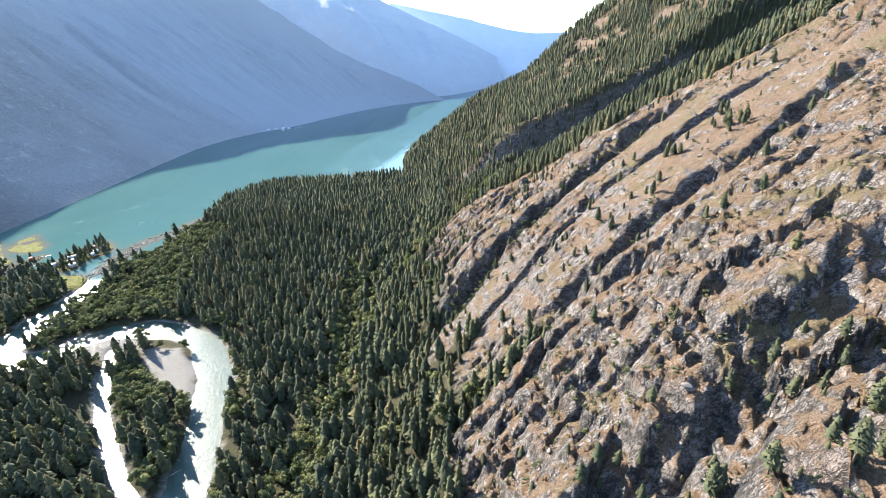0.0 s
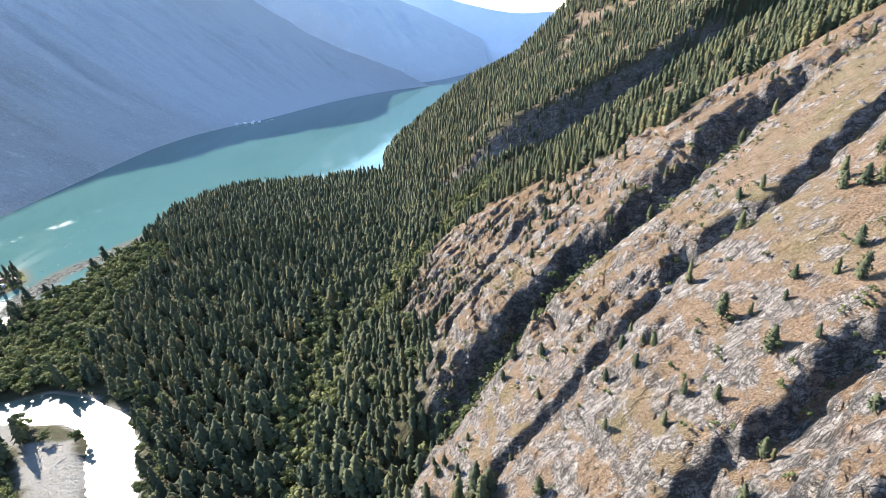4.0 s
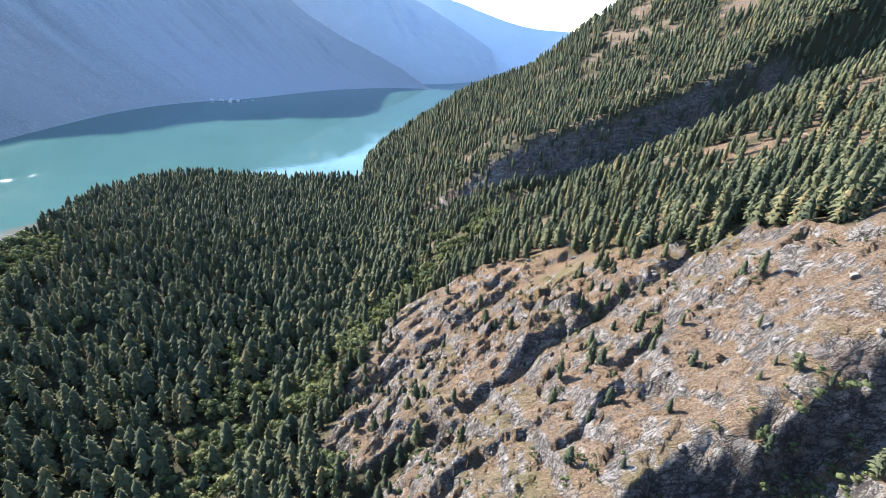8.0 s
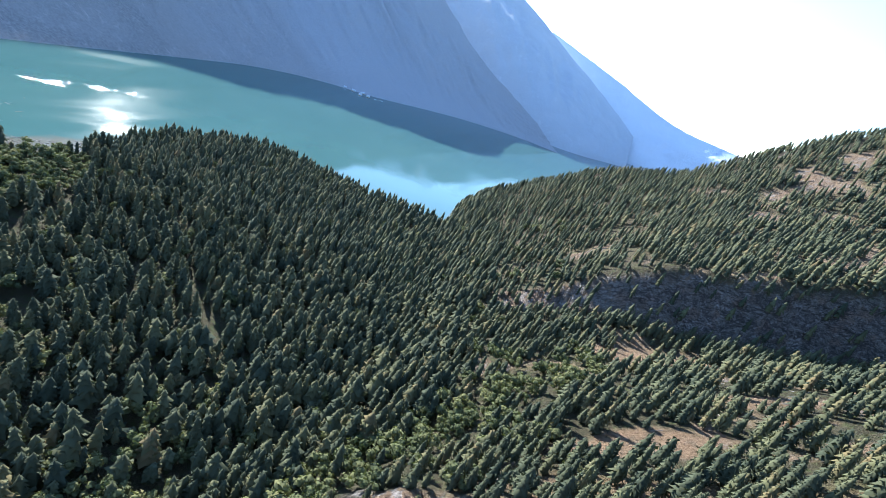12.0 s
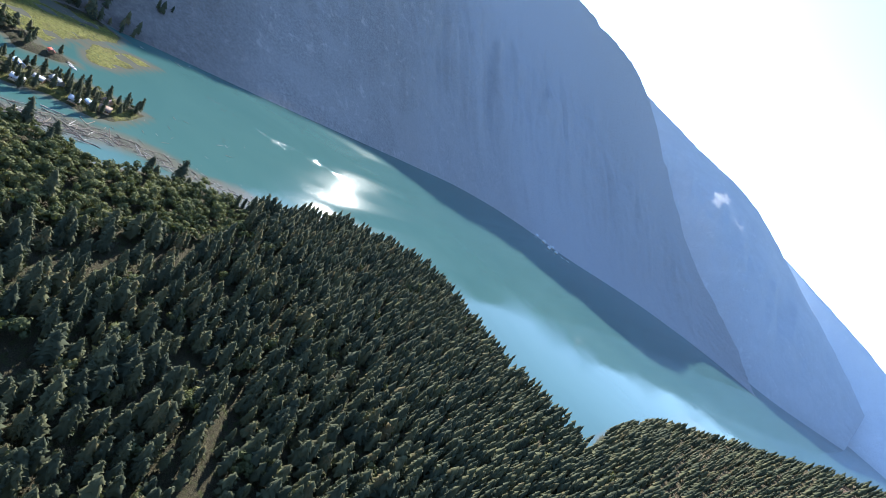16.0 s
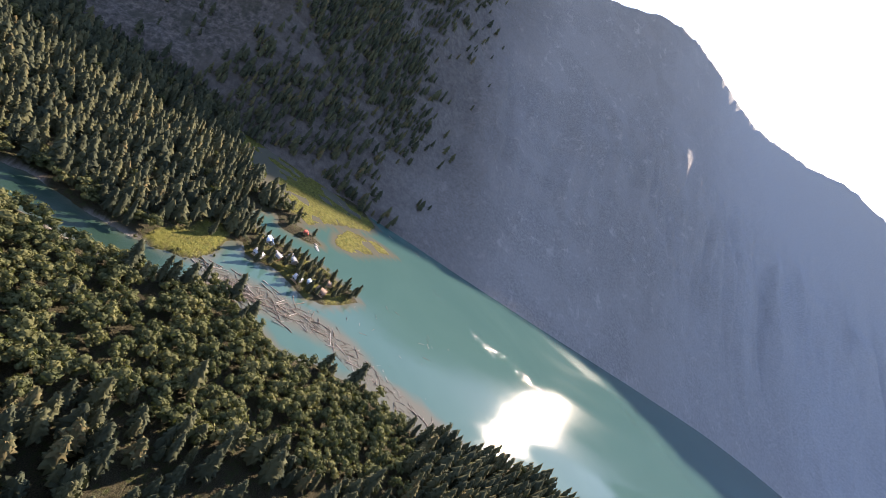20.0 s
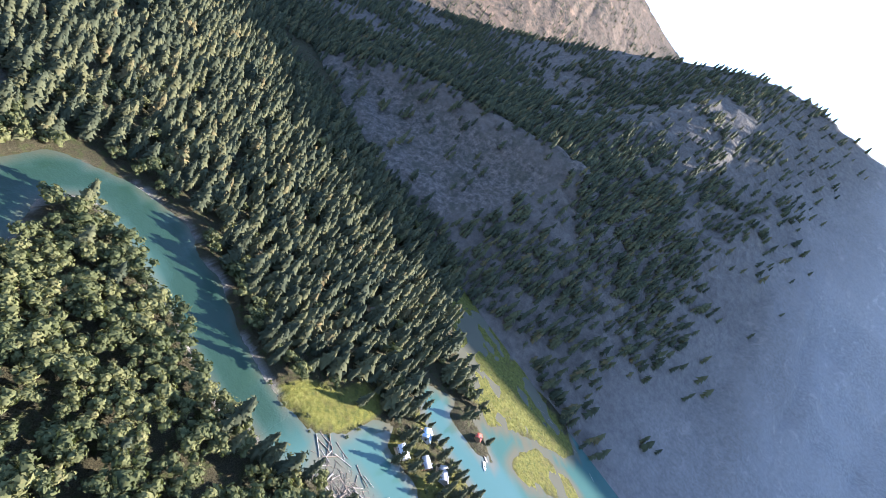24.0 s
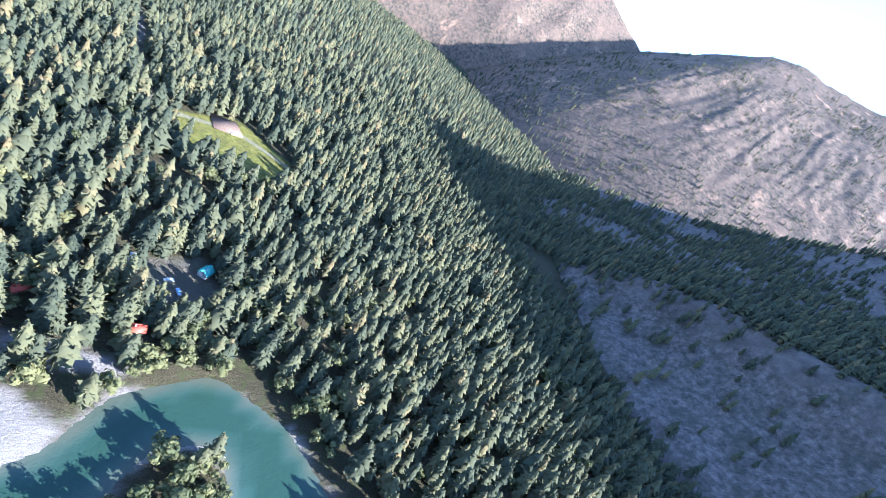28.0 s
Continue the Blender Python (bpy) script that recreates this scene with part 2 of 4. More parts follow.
SLOPE_S = mountain_material("bare_cliffs", (0.05, 0.048, 0.038), (0.155, 0.112, 0.082), (0.27, 0.178, 0.118), size=0.3)

# ---- noise on arrays ----


def hash2(i, j, k):
    h = (i * 374761393 + j * 668265263 + k * 974634777) & 0xFFFFFFFF
    h = ((h ^ (h >> 13)) * 1274126177) & 0xFFFFFFFF
    return ((h ^ (h >> 16)) & 0xFFFF) / 65535.0


def value_noise(x, y, k=0):
    i, j = np.floor(x).astype(np.int64), np.floor(y).astype(np.int64)
    u, v = x - i, y - j
    u, v = u * u * (3 - 2 * u), v * v * (3 - 2 * v)
    a, b, c, d = hash2(i, j, k), hash2(i + 1, j, k), hash2(i, j + 1, k), hash2(i + 1, j + 1, k)
    return (a * (1 - u) + b * u) * (1 - v) + (c * (1 - u) + d * u) * v


def fbm(x, y, octaves=4, k=0, gain=0.5):
    total, amp, norm = 0.0, 1.0, 0.0
    for o in range(octaves):
        total, norm = total + amp * value_noise(x * 2**o + 17.3 * o, y * 2**o + 5.1 * o, k + o), norm + amp
        amp *= gain
    return total / norm * 2 - 1


def cells(x, y, k):
    """A pattern of scattered cells: the gap to the seam (0 on it), each cell's own number, and a slanting top for each."""
    i, j = np.floor(x).astype(np.int64), np.floor(y).astype(np.int64)
    f1, f2, own, top = np.full(np.shape(x), 9.0), np.full(np.shape(x), 9.0), np.zeros(np.shape(x)), np.zeros(np.shape(x))
    for a in (-1, 0, 1):
        for b in (-1, 0, 1):
            dx, dy = x - (i + a + hash2(i + a, j + b, k)), y - (j + b + hash2(i + a, j + b, k + 7))
            d = np.hypot(dx, dy)
            near = d < f1
            own = np.where(near, hash2(i + a, j + b, k + 13), own)
            top = np.where(near, (hash2(i + a, j + b, k + 19) - 0.5) * dx + (hash2(i + a, j + b, k + 23) - 0.62) * dy, top)
            f2 = np.minimum(f2, np.maximum(f1, d))
            f1 = np.minimum(f1, d)
    return f2 - f1, own, top


def smooth(a, b, x):
    t = np.clip((x - a) / (b - a), 0, 1)
    return t * t * (3 - 2 * t)


def to_line(x, y, pts):
    """Distance to a polyline, and how far along it (in points)."""
    best, along = np.full(np.shape(x), 1e9), np.zeros(np.shape(x))
    for i, ((ax, ay), (bx, by)) in enumerate(zip(pts, pts[1:])):
        dx, dy = bx - ax, by - ay
        t = np.clip(((x - ax) * dx + (y - ay) * dy) / (dx * dx + dy * dy), 0, 1)
        d = np.hypot(x - ax - t * dx, y - ay - t * dy)
        near = d < best
        best, along = np.where(near, d, best), np.where(near, i + t, along)
    return best, along


def inside(x, y, poly):
    """Signed distance to a closed outline: positive inside."""
    d, _ = to_line(x, y, poly + poly[:1])
    odd = np.zeros(np.shape(x), bool)
    for (ax, ay), (bx, by) in zip(poly, poly[1:] + poly[:1]):
        cross = (ay > y) != (by > y)
        odd ^= cross & (x < (bx - ax) * (y - ay) / (by - ay + 1e-9) + ax)
    return np.where(odd, d, -d)


# ---- the lie of the land: lake level is 0 ----
SECTIONS = []


def section(y, *xz):
    """The eastern valley side cut from west to east at y: (x, height)."""
    SECTIONS.append((y, xz))


section(-2500, (-300, 3), (-100, 60), (120, 235), (300, 350), (900, 700))
section(-300, (-150, 3), (-60, 60), (40, 165), (120, 235), (300, 350), (900, 700))
section(100, (-140, 3), (-60, 60), (27, 148), (64, 183), (110, 220), (260, 305), (900, 690))
section(250, (-125, 3), (-40, 58), (27, 125), (60, 165), (100, 203), (126, 222), (260, 298), (900, 680))
section(380, (-115, 3), (-50, 48), (-5, 100), (25, 132), (93, 188), (126, 219), (250, 282), (900, 660))
section(460, (-112, 3), (-5, 88), (72, 155), (109, 180), (140, 205), (240, 250), (900, 620))
section(510, (-108, 3), (-5, 79), (72, 136), (113, 165), (153, 195), (230, 224), (350, 275), (900, 600))
section(570, (-90, 3), (-57, 26), (7, 90), (53, 118), (107, 145), (170, 178), (260, 220), (900, 560))
section(650, (-75, 4), (0, 46), (80, 102), (144, 140), (196, 176), (316, 236), (900, 530))
section(730, (-65, 4), (20, 52), (100, 104), (235, 172), (316, 226), (900, 520))
section(830, (-60, 4), (30, 50), (100, 78), (200, 104), (330, 160), (900, 520))
section(876, (-60, 4), (30, 52), (100, 80), (200, 110), (330, 152), (420, 215), (900, 560))
section(892, (-62, 4), (0, 44), (100, 118), (131, 142), (207, 172), (300, 212), (362, 240), (900, 600))
section(1000, (-80, 4), (-6, 42), (131, 142), (250, 197), (362, 243), (430, 290), (900, 640))
section(1120, (-120, 2), (-20, 52), (130, 156), (300, 240), (430, 318), (900, 660))
section(1250, (-130, 0), (-20, 75), (75, 140), (209, 200), (330, 292), (470, 388), (560, 468), (900, 700))
section(1350, (-115, -2), (-20, 85), (75, 150), (209, 207), (330, 308), (470, 408), (900, 640))
section(1480, (-60, -4), (100, 90), (300, 190), (900, 450))
section(1750, (100, -5), (400, 20), (900, 260))
section(2300, (600, -5), (1000, 60), (1400, 200))
section(4500, (1200, -5), (1600, 60), (2200, 300))


def valley_side(x, y):
    ys = np.array([s[0] for s in SECTIONS], float)
    j = np.clip(np.searchsorted(ys, y) - 1, 0, len(ys) - 2)
    f = np.clip((y - ys[j]) / (ys[j + 1] - ys[j]), 0, 1)
    cuts = []
    for _, xz in SECTIONS:
        px, pz = [p[0] for p in xz], [p[1] for p in xz]
        ext = (pz[-1] - pz[-2]) / (px[-1] - px[-2])
        cuts.append(np.interp(x, px, pz) + np.maximum(x - px[-1], 0) * ext * 0.6)
    cuts = np.array(cuts)
    flat = np.arange(x.size).reshape(x.shape)
    cuts = cuts.reshape(len(SECTIONS), -1)
    a, b = cuts[j.ravel(), flat.ravel()], cuts[j.ravel() + 1, flat.ravel()]
    f = f.ravel()
    return (a * (1 - f) + b * f).reshape(x.shape)


# the land beside the lake, its river, and what lies on the delta
EAST_LAND = [(-505, 622), (-521, 643), (-498, 682), (-478, 706), (-486, 735), (-490, 777), (-466, 832), (-478, 900), (-480, 975), (-445, 1050), (-420, 1092), (-273, 1100), (-126, 1130), (400, 1300), (1500, 1300), (1500, -3500), (-300, -3500), (-492, 560)]
WEST_LAND = [(-536, 612), (-552, 623), (-592, 628), (-606, 640), (-640, 640), (-650, 605), (-690, 650), (-712, 690), (-760, 722), (-800, 768), (-830, 780), (-870, 740), (-900, 400), (-3000, 0), (-3000, -3500), (-100, -3500), (-380, 300), (-470, 390), (-520, 430), (-517, 560)]
SPIT = [(-584, 648), (-612, 632), (-634, 645), (-632, 690), (-634, 722), (-611, 766), (-590, 748), (-574, 732), (-566, 712), (-586, 678)]
SMALL_SPIT = [(-668, 660), (-690, 655), (-692, 690), (-680, 712), (-670, 695)]
ISLE = [(-774, 812), (-780, 780), (-764, 737), (-722, 722), (-698, 726), (-706, 750), (-740, 780)]
RIVER = [(-170, 60), (-178, 180), (-205, 250), (-222, 320), (-240, 380), (-275, 436), (-320, 458), (-365, 470), (-402, 466), (-430, 446), (-446, 420), (-475, 409), (-503, 424), (-518, 455), (-520, 495), (-508, 540), (-506, 575), (-520, 612), (-545, 660)]
SIDE_ARM = [(-375, 425), (-352, 375), (-320, 325), (-290, 290), (-255, 250), (-225, 225)]
LAWN = [(-522, 578), (-536, 612), (-552, 623), (-592, 628), (-607, 612), (-590, 600), (-572, 598), (-550, 582)]
MARSH = [(-866, 540), (-872, 650), (-835, 778), (-800, 768), (-760, 722), (-712, 688), (-722, 645), (-769, 598), (-815, 560)]
FIELD = [(-408, 128), (-441, 104), (-472, 82), (-526, 124), (-534, 160), (-494, 182), (-440, 172), (-414, 148)]
CAMP = [(-432, 320), (-462, 304), (-474, 334), (-460, 350), (-444, 354), (-430, 342)]
BARS = [[(-385, 386), (-430, 390), (-440, 396), (-436, 402), (-410, 400), (-385, 398)], [(-340, 425), (-372, 408), (-405, 414), (-424, 428), (-419, 444), (-398, 454), (-365, 455)], [(-445, 428), (-470, 421), (-497, 430), (-492, 438), (-466, 430)], [(-250, 340), (-262, 390), (-300, 425), (-345, 425), (-320, 395), (-285, 360)]]
GULLIES = [(84, 15, 24), (200, 10, 9), (268, 7, 6), (336, 25, 17), (432, 8, 9), (520, 8, 12)]
LOG_LINE = [(-527, 640), (-532, 660), (-531, 680), (-537, 700), (-536, 722), (-528, 748), (-519, 772), (-503, 795), (-488, 830), (-478, 870)]


def rapids(x, y):
    d, _ = to_line(x, y, RIVER)
    d2, _ = to_line(x, y, SIDE_ARM)
    return np.minimum(d - 16 - 5 * fbm(x / 40, y / 40, 2, 31), d2 - 7)


def glades(x, y):
    """Dry openings in the wood on the bench under the cliff."""
    return smooth(0.08, 0.24, fbm(x / 55, y / 26, 3, 92)) * smooth(30, 70, x) * smooth(560, 600, y) * smooth(860, 820, y)


def rock_share(x, y):
    """How bare the eastern side is: 1 on the open rock slope."""
    n = fbm(x / 50, y / 50, 4, 7)
    v = y - 0.30 * x
    draws = np.exp(-((v - 200) / 14) ** 2) + np.exp(-((v - 268) / 9) ** 2) + np.exp(-((v - 432) / 10) ** 2)
    east = smooth(-9, 9, x + 14 - 24 * smooth(310, 210, y) + 40 * n - 34 * draws)
    north = smooth(-7, 7, np.interp(x, [-40, 60, 100, 120, 145, 230, 300, 400], [600, 588, 548, 500, 432, 470, 455, 430]) - y + 14 * n)
    patch = fbm(x / 42, y / 30, 4, 91)
    hill = smooth(0.3, 0.42, patch + 0.14 * smooth(930, 1000, y) * smooth(180, 300, x)) * smooth(600, 640, y) * smooth(-10, 30, x) * 0.9
    cliff = smooth(868, 874, y) * smooth(900, 890, y) * smooth(-5, 20, x) * smooth(400, 340, x)
    return np.maximum(np.maximum(east * north, hill), np.maximum(cliff, 0.55 * glades(x, y)))


def land(x, y):
    """Height of the bare ground."""
    x, y = np.asarray(x, float), np.asarray(y, float)
    z = valley_side(x, y)
    z = (z + valley_side(x + 6, y + 8) + valley_side(x - 6, y - 8) + valley_side(x + 7, y - 9) + valley_side(x - 7, y + 9)) / 5
    high = smooth(6, 40, z)
    bare = rock_share(x, y) * high * (1 - 0.65 * smooth(465, 515, y + 0.2 * (x - 80)) * smooth(55, 95, x))
    # gullies and ribs run down the rock slope; their steep sides face south
    v = y - 0.30 * x + 9 * fbm(x / 70, y / 70, 3, 3)
    for v0, depth, wide in GULLIES:
        d = v - v0 + 6 * fbm(x / 15, y / 15, 3, 33) + 2.5 * fbm(x / 4.5, y / 4.5, 3, 34)
        z -= depth * high * smooth(620, 560, y) * np.exp(-np.where(d > 0, d / (wide * 0.5), d / wide * 0.9) ** 2) * smooth(330, 150, x)
    w = v / 34.0 + 0.9 * fbm(x / 85, y / 41, 3, 11)
    saw = w - np.floor(w)
    saw = np.where(saw < 0.16, saw / 0.16, (1 - saw) / 0.84)
    # smooth slabs beside broken ground: buttresses parted by crevices, then blocks at uneven heights
    wild = np.clip(0.25 + 0.75 * smooth(-0.25, 0.3, fbm(x / 80, y / 55, 3, 24)) + 0.5 * smooth(215, 170, v) + 0.45 * smooth(350, 372, v) - 0.35 * smooth(60, 100, x) * smooth(190, 215, v) * smooth(330, 315, v), 0.12, 1.3)
    wild = wild * (1 - 0.8 * smooth(500, 545, y) * smooth(50, 90, x))
    z += 2.4 * bare * (saw - 0.5) * (0.15 + 0.9 * value_noise(x / 70, y / 34, 51) ** 2 + 0.5 * smooth(215, 170, v))
    wx, wy = x + 7 * fbm(x / 30, y / 30, 4, 22), v + 7 * fbm(x / 30, y / 30, 4, 23)
    for a, b, notch, step, slant, edge, k in ((48.0, 20.0, 2.4, 4.5, 13.0, 0.1, 25), (19.0, 8.5, 1.1, 2.6, 6.0, 0.1, 26), (7.5, 4.0, 0.45, 1.3, 2.6, 0.14, 27), (3.4, 2.2, 0.15, 0.6, 1.1, 0.2, 28)):
        gap, own, top = cells(wx / a, wy / b, k)
        z += bare * wild * (notch * (smooth(0, edge, gap) - 0.75) + step * (own - 0.5) + slant * top)
    w = (x + 0.35 * y) / 19 + 0.9 * fbm(x / 30, y / 30, 3, 21)
    z += bare * (1.4 + 2.8 * wild) * (smooth(0, 0.28, w - np.floor(w)) - (w - np.floor(w)))
    w = (x + 0.1 * y) / 7.3 + 0.8 * fbm(x / 16, y / 12, 4, 20)
    z += bare * (0.3 + 1.1 * wild) * (smooth(0, 0.25, w - np.floor(w)) - (w - np.floor(w)))
    crease = 1 - np.abs(fbm(x / 14 + v / 40, v / 7, 4, 29, 0.6)) * 3.0
    z += bare * (1.8 * fbm(x / 22, y / 22, 4, 5) + (0.5 + 0.6 * wild) * fbm(x / 5, y / 3.5, 4, 6, 0.65) - (0.3 + 0.9 * wild) * np.clip(crease, 0, 1) ** 2)
    z += high * (1 - bare) * (9 * fbm(x / 110, y / 110, 3, 8) + 3.0 * fbm(x / 25, y / 25, 3, 9))
    # the delta, cut by the river and the lake
    low = 1 - smooth(4, 14, z)
    plain = 2.4 + 0.9 * fbm(x / 60, y / 60, 3, 2) + 0.3 * fbm(x / 9, y / 9, 2, 4)
    edge = np.maximum(inside(x, y, EAST_LAND), inside(x, y, WEST_LAND)) + 4 * fbm(x / 18, y / 18, 3, 14)
    small = np.maximum(np.maximum(inside(x, y, SPIT), inside(x, y, SMALL_SPIT)), inside(x, y, ISLE)) + 1.5 * fbm(x / 9, y / 9, 3, 15)
    edge = np.maximum(edge, small)
    dry = np.minimum(edge, rapids(x, y))
    marsh = np.maximum(inside(x, y, MARSH), inside(x, y, ISLE))
    plain = np.where(marsh > -4, 0.3 + 1.3 * fbm(x / 16, y / 24, 4, 16), plain)
    bed = -4 * smooth(0, 14, -dry)
    d, _ = to_line(x, y, LOG_LINE)
    bed = np.maximum(bed, -0.25 - 3.5 * smooth(8, 28, d + 8 * fbm(x / 20, y / 20, 2, 17)))
    flat = np.where(dry > 0, plain * smooth(-0.5, 5.0, dry), bed)
    return z * (1 - low) + flat * low


def raster(name, xs, ys, zfun, attrs, material, kind="structure", label="", category="", jitter=False):
    gx, gy = np.meshgrid(xs, ys)
    z = zfun(gx, gy)
    if jitter:
        sx, sy = np.gradient(xs), np.gradient(ys)
        r = np.random.default_rng(3)
        gx, gy = gx + r.uniform(-0.3, 0.3, gx.shape) * sx[None, :], gy + r.uniform(-0.3, 0.3, gy.shape) * sy[:, None]
        z = zfun(gx, gy)
    nx, ny = len(xs), len(ys)
    idx = np.arange(nx * ny).reshape(ny, nx)
    quads = np.stack([idx[:-1, :-1], idx[:-1, 1:], idx[1:, 1:], idx[1:, :-1]], -1).reshape(-1, 4)
    return mesh_object(name, np.stack([gx, gy, z], -1).reshape(-1, 3), quads, material, {k: f(gx, gy).ravel() for k, f in attrs.items()}, kind, label, category, not jitter)


def mesh_object(name, verts, faces, material, attrs=None, kind="", label="", category="", soft=False, parent=None):
    me = bpy.data.meshes.new(name)
    n = faces.shape[1]
    me.vertices.add(len(verts)), me.loops.add(faces.size), me.polygons.add(len(faces))
    me.vertices.foreach_set("co", np.ascontiguousarray(verts, np.float32).ravel())
    me.loops.foreach_set("vertex_index", np.ascontiguousarray(faces, np.int32).ravel())
    me.polygons.foreach_set("loop_start", np.arange(0, faces.size, n, dtype=np.int32))
    if soft:
        me.polygons.foreach_set("use_smooth", np.ones(len(faces), bool))
    me.update(calc_edges=True)
    for k, v in (attrs or {}).items():
        me.attributes.new(k, "FLOAT", "POINT").data.foreach_set("value", np.ascontiguousarray(v, np.float32))
    me.materials.append(material)
    ob = new(name, me)
    ob.parent = parent
    return tagged(ob, label, category, "", kind)


def steps(*runs):
    """Grid lines from runs of (start, end, spacing)."""
    out = []
    for a, b, s in runs:
        out += list(np.linspace(a, b, max(2, round((b - a) / s) + 1))[:-1])
    return np.array(out + [runs[-1][1]])


def grass_share(x, y):
    return np.clip(np.maximum.reduce([smooth(-1, 2, inside(x, y, p)) for p in (LAWN, MARSH, ISLE, FIELD)]) + 0.8 * smooth(-3, 1, inside(x, y, SPIT)) * smooth(-0.2, 0.2, fbm(x / 12, y / 12, 2, 61)), 0, 1)


def dry_share(x, y):
    """Dry grass: over the knoll, in the glades and on the hill."""
    return np.maximum(np.maximum(glades(x, y), smooth(440, 500, y + 0.25 * (x - 60)) * smooth(640, 600, y) * smooth(10, 50, x) * smooth(420, 330, x)), 0.25 * smooth(880, 960, y))


def gravel_share(x, y):
    bars = np.maximum.reduce([smooth(-3, 3, inside(x, y, p) + 4 * fbm(x / 8, y / 8, 2, 62)) for p in BARS])
    r = rapids(x, y)
    bank = smooth(3.0, 0.5, r) * smooth(-0.25, 0.2, fbm(x / 25, y / 25, 2, 63)) * smooth(60, 20, np.maximum(x + 200, 0))
    d, _ = to_line(x, y, ROAD)
    return np.clip(np.maximum(np.maximum(bars, bank), np.maximum(0.5 * smooth(4.0, 2.5, d), 0.8 * smooth(2.0, 0.8, to_line(x, y, TRAIL)[0]))) + 0.25 * smooth(-2, 2, inside(x, y, CAMP)), 0, 1)


RIPPLE = [(-735, 885), (-700, 905), (-680, 950), (-655, 1005), (-640, 1055)]
TRAIL = [(205, 420), (220, 438), (236, 462), (250, 500), (275, 530)]
ROAD = [(-522, 133), (-470, 108), (-426, 124), (-404, 134), (-380, 60), (-360, -60), (-345, -110), (-400, -400)]
gx = steps((-4000, -900, 130), (-900, -560, 8), (-560, -180, 5), (-180, -40, 3.5), (-40, 120, 0.95), (120, 220, 1.4), (220, 330, 2.6), (330, 700, 7), (700, 2600, 60))
gy = steps((-3500, -400, 90), (-400, 40, 9), (40, 90, 3), (90, 600, 1.15), (600, 760, 4), (760, 1150, 6), (1150, 1700, 11), (1700, 4800, 130))
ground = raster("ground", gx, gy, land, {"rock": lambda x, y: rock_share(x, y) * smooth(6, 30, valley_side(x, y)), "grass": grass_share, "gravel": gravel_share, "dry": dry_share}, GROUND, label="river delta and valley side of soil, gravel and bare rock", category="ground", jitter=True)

lx, ly = steps((-4000, -950, 200), (-950, -100, 8), (-100, 2600, 120)), steps((-700, 100, 40), (100, 880, 8), (880, 1080, 6), (1080, 1300, 20), (1300, 4800, 120))
water = raster("water", lx, ly, lambda x, y: np.zeros_like(x), {"shoal": lambda x, y: smooth(-3.0, -0.3, land(x, y)) * 0.8, "ripple": lambda x, y: smooth(20, 5, to_line(x, y, RIPPLE)[0] + 10 * fbm(x / 25, y / 25, 3, 64)) * smooth(-0.08, 0.12, fbm(x / 22, y / 22, 3, 65)), "rapid": lambda x, y: smooth(12, 0, rapids(x, y)) * smooth(625, 590, y)}, WATER, label="calm teal lake and its winding river", category="water")

# ---- mountains round the lake ----


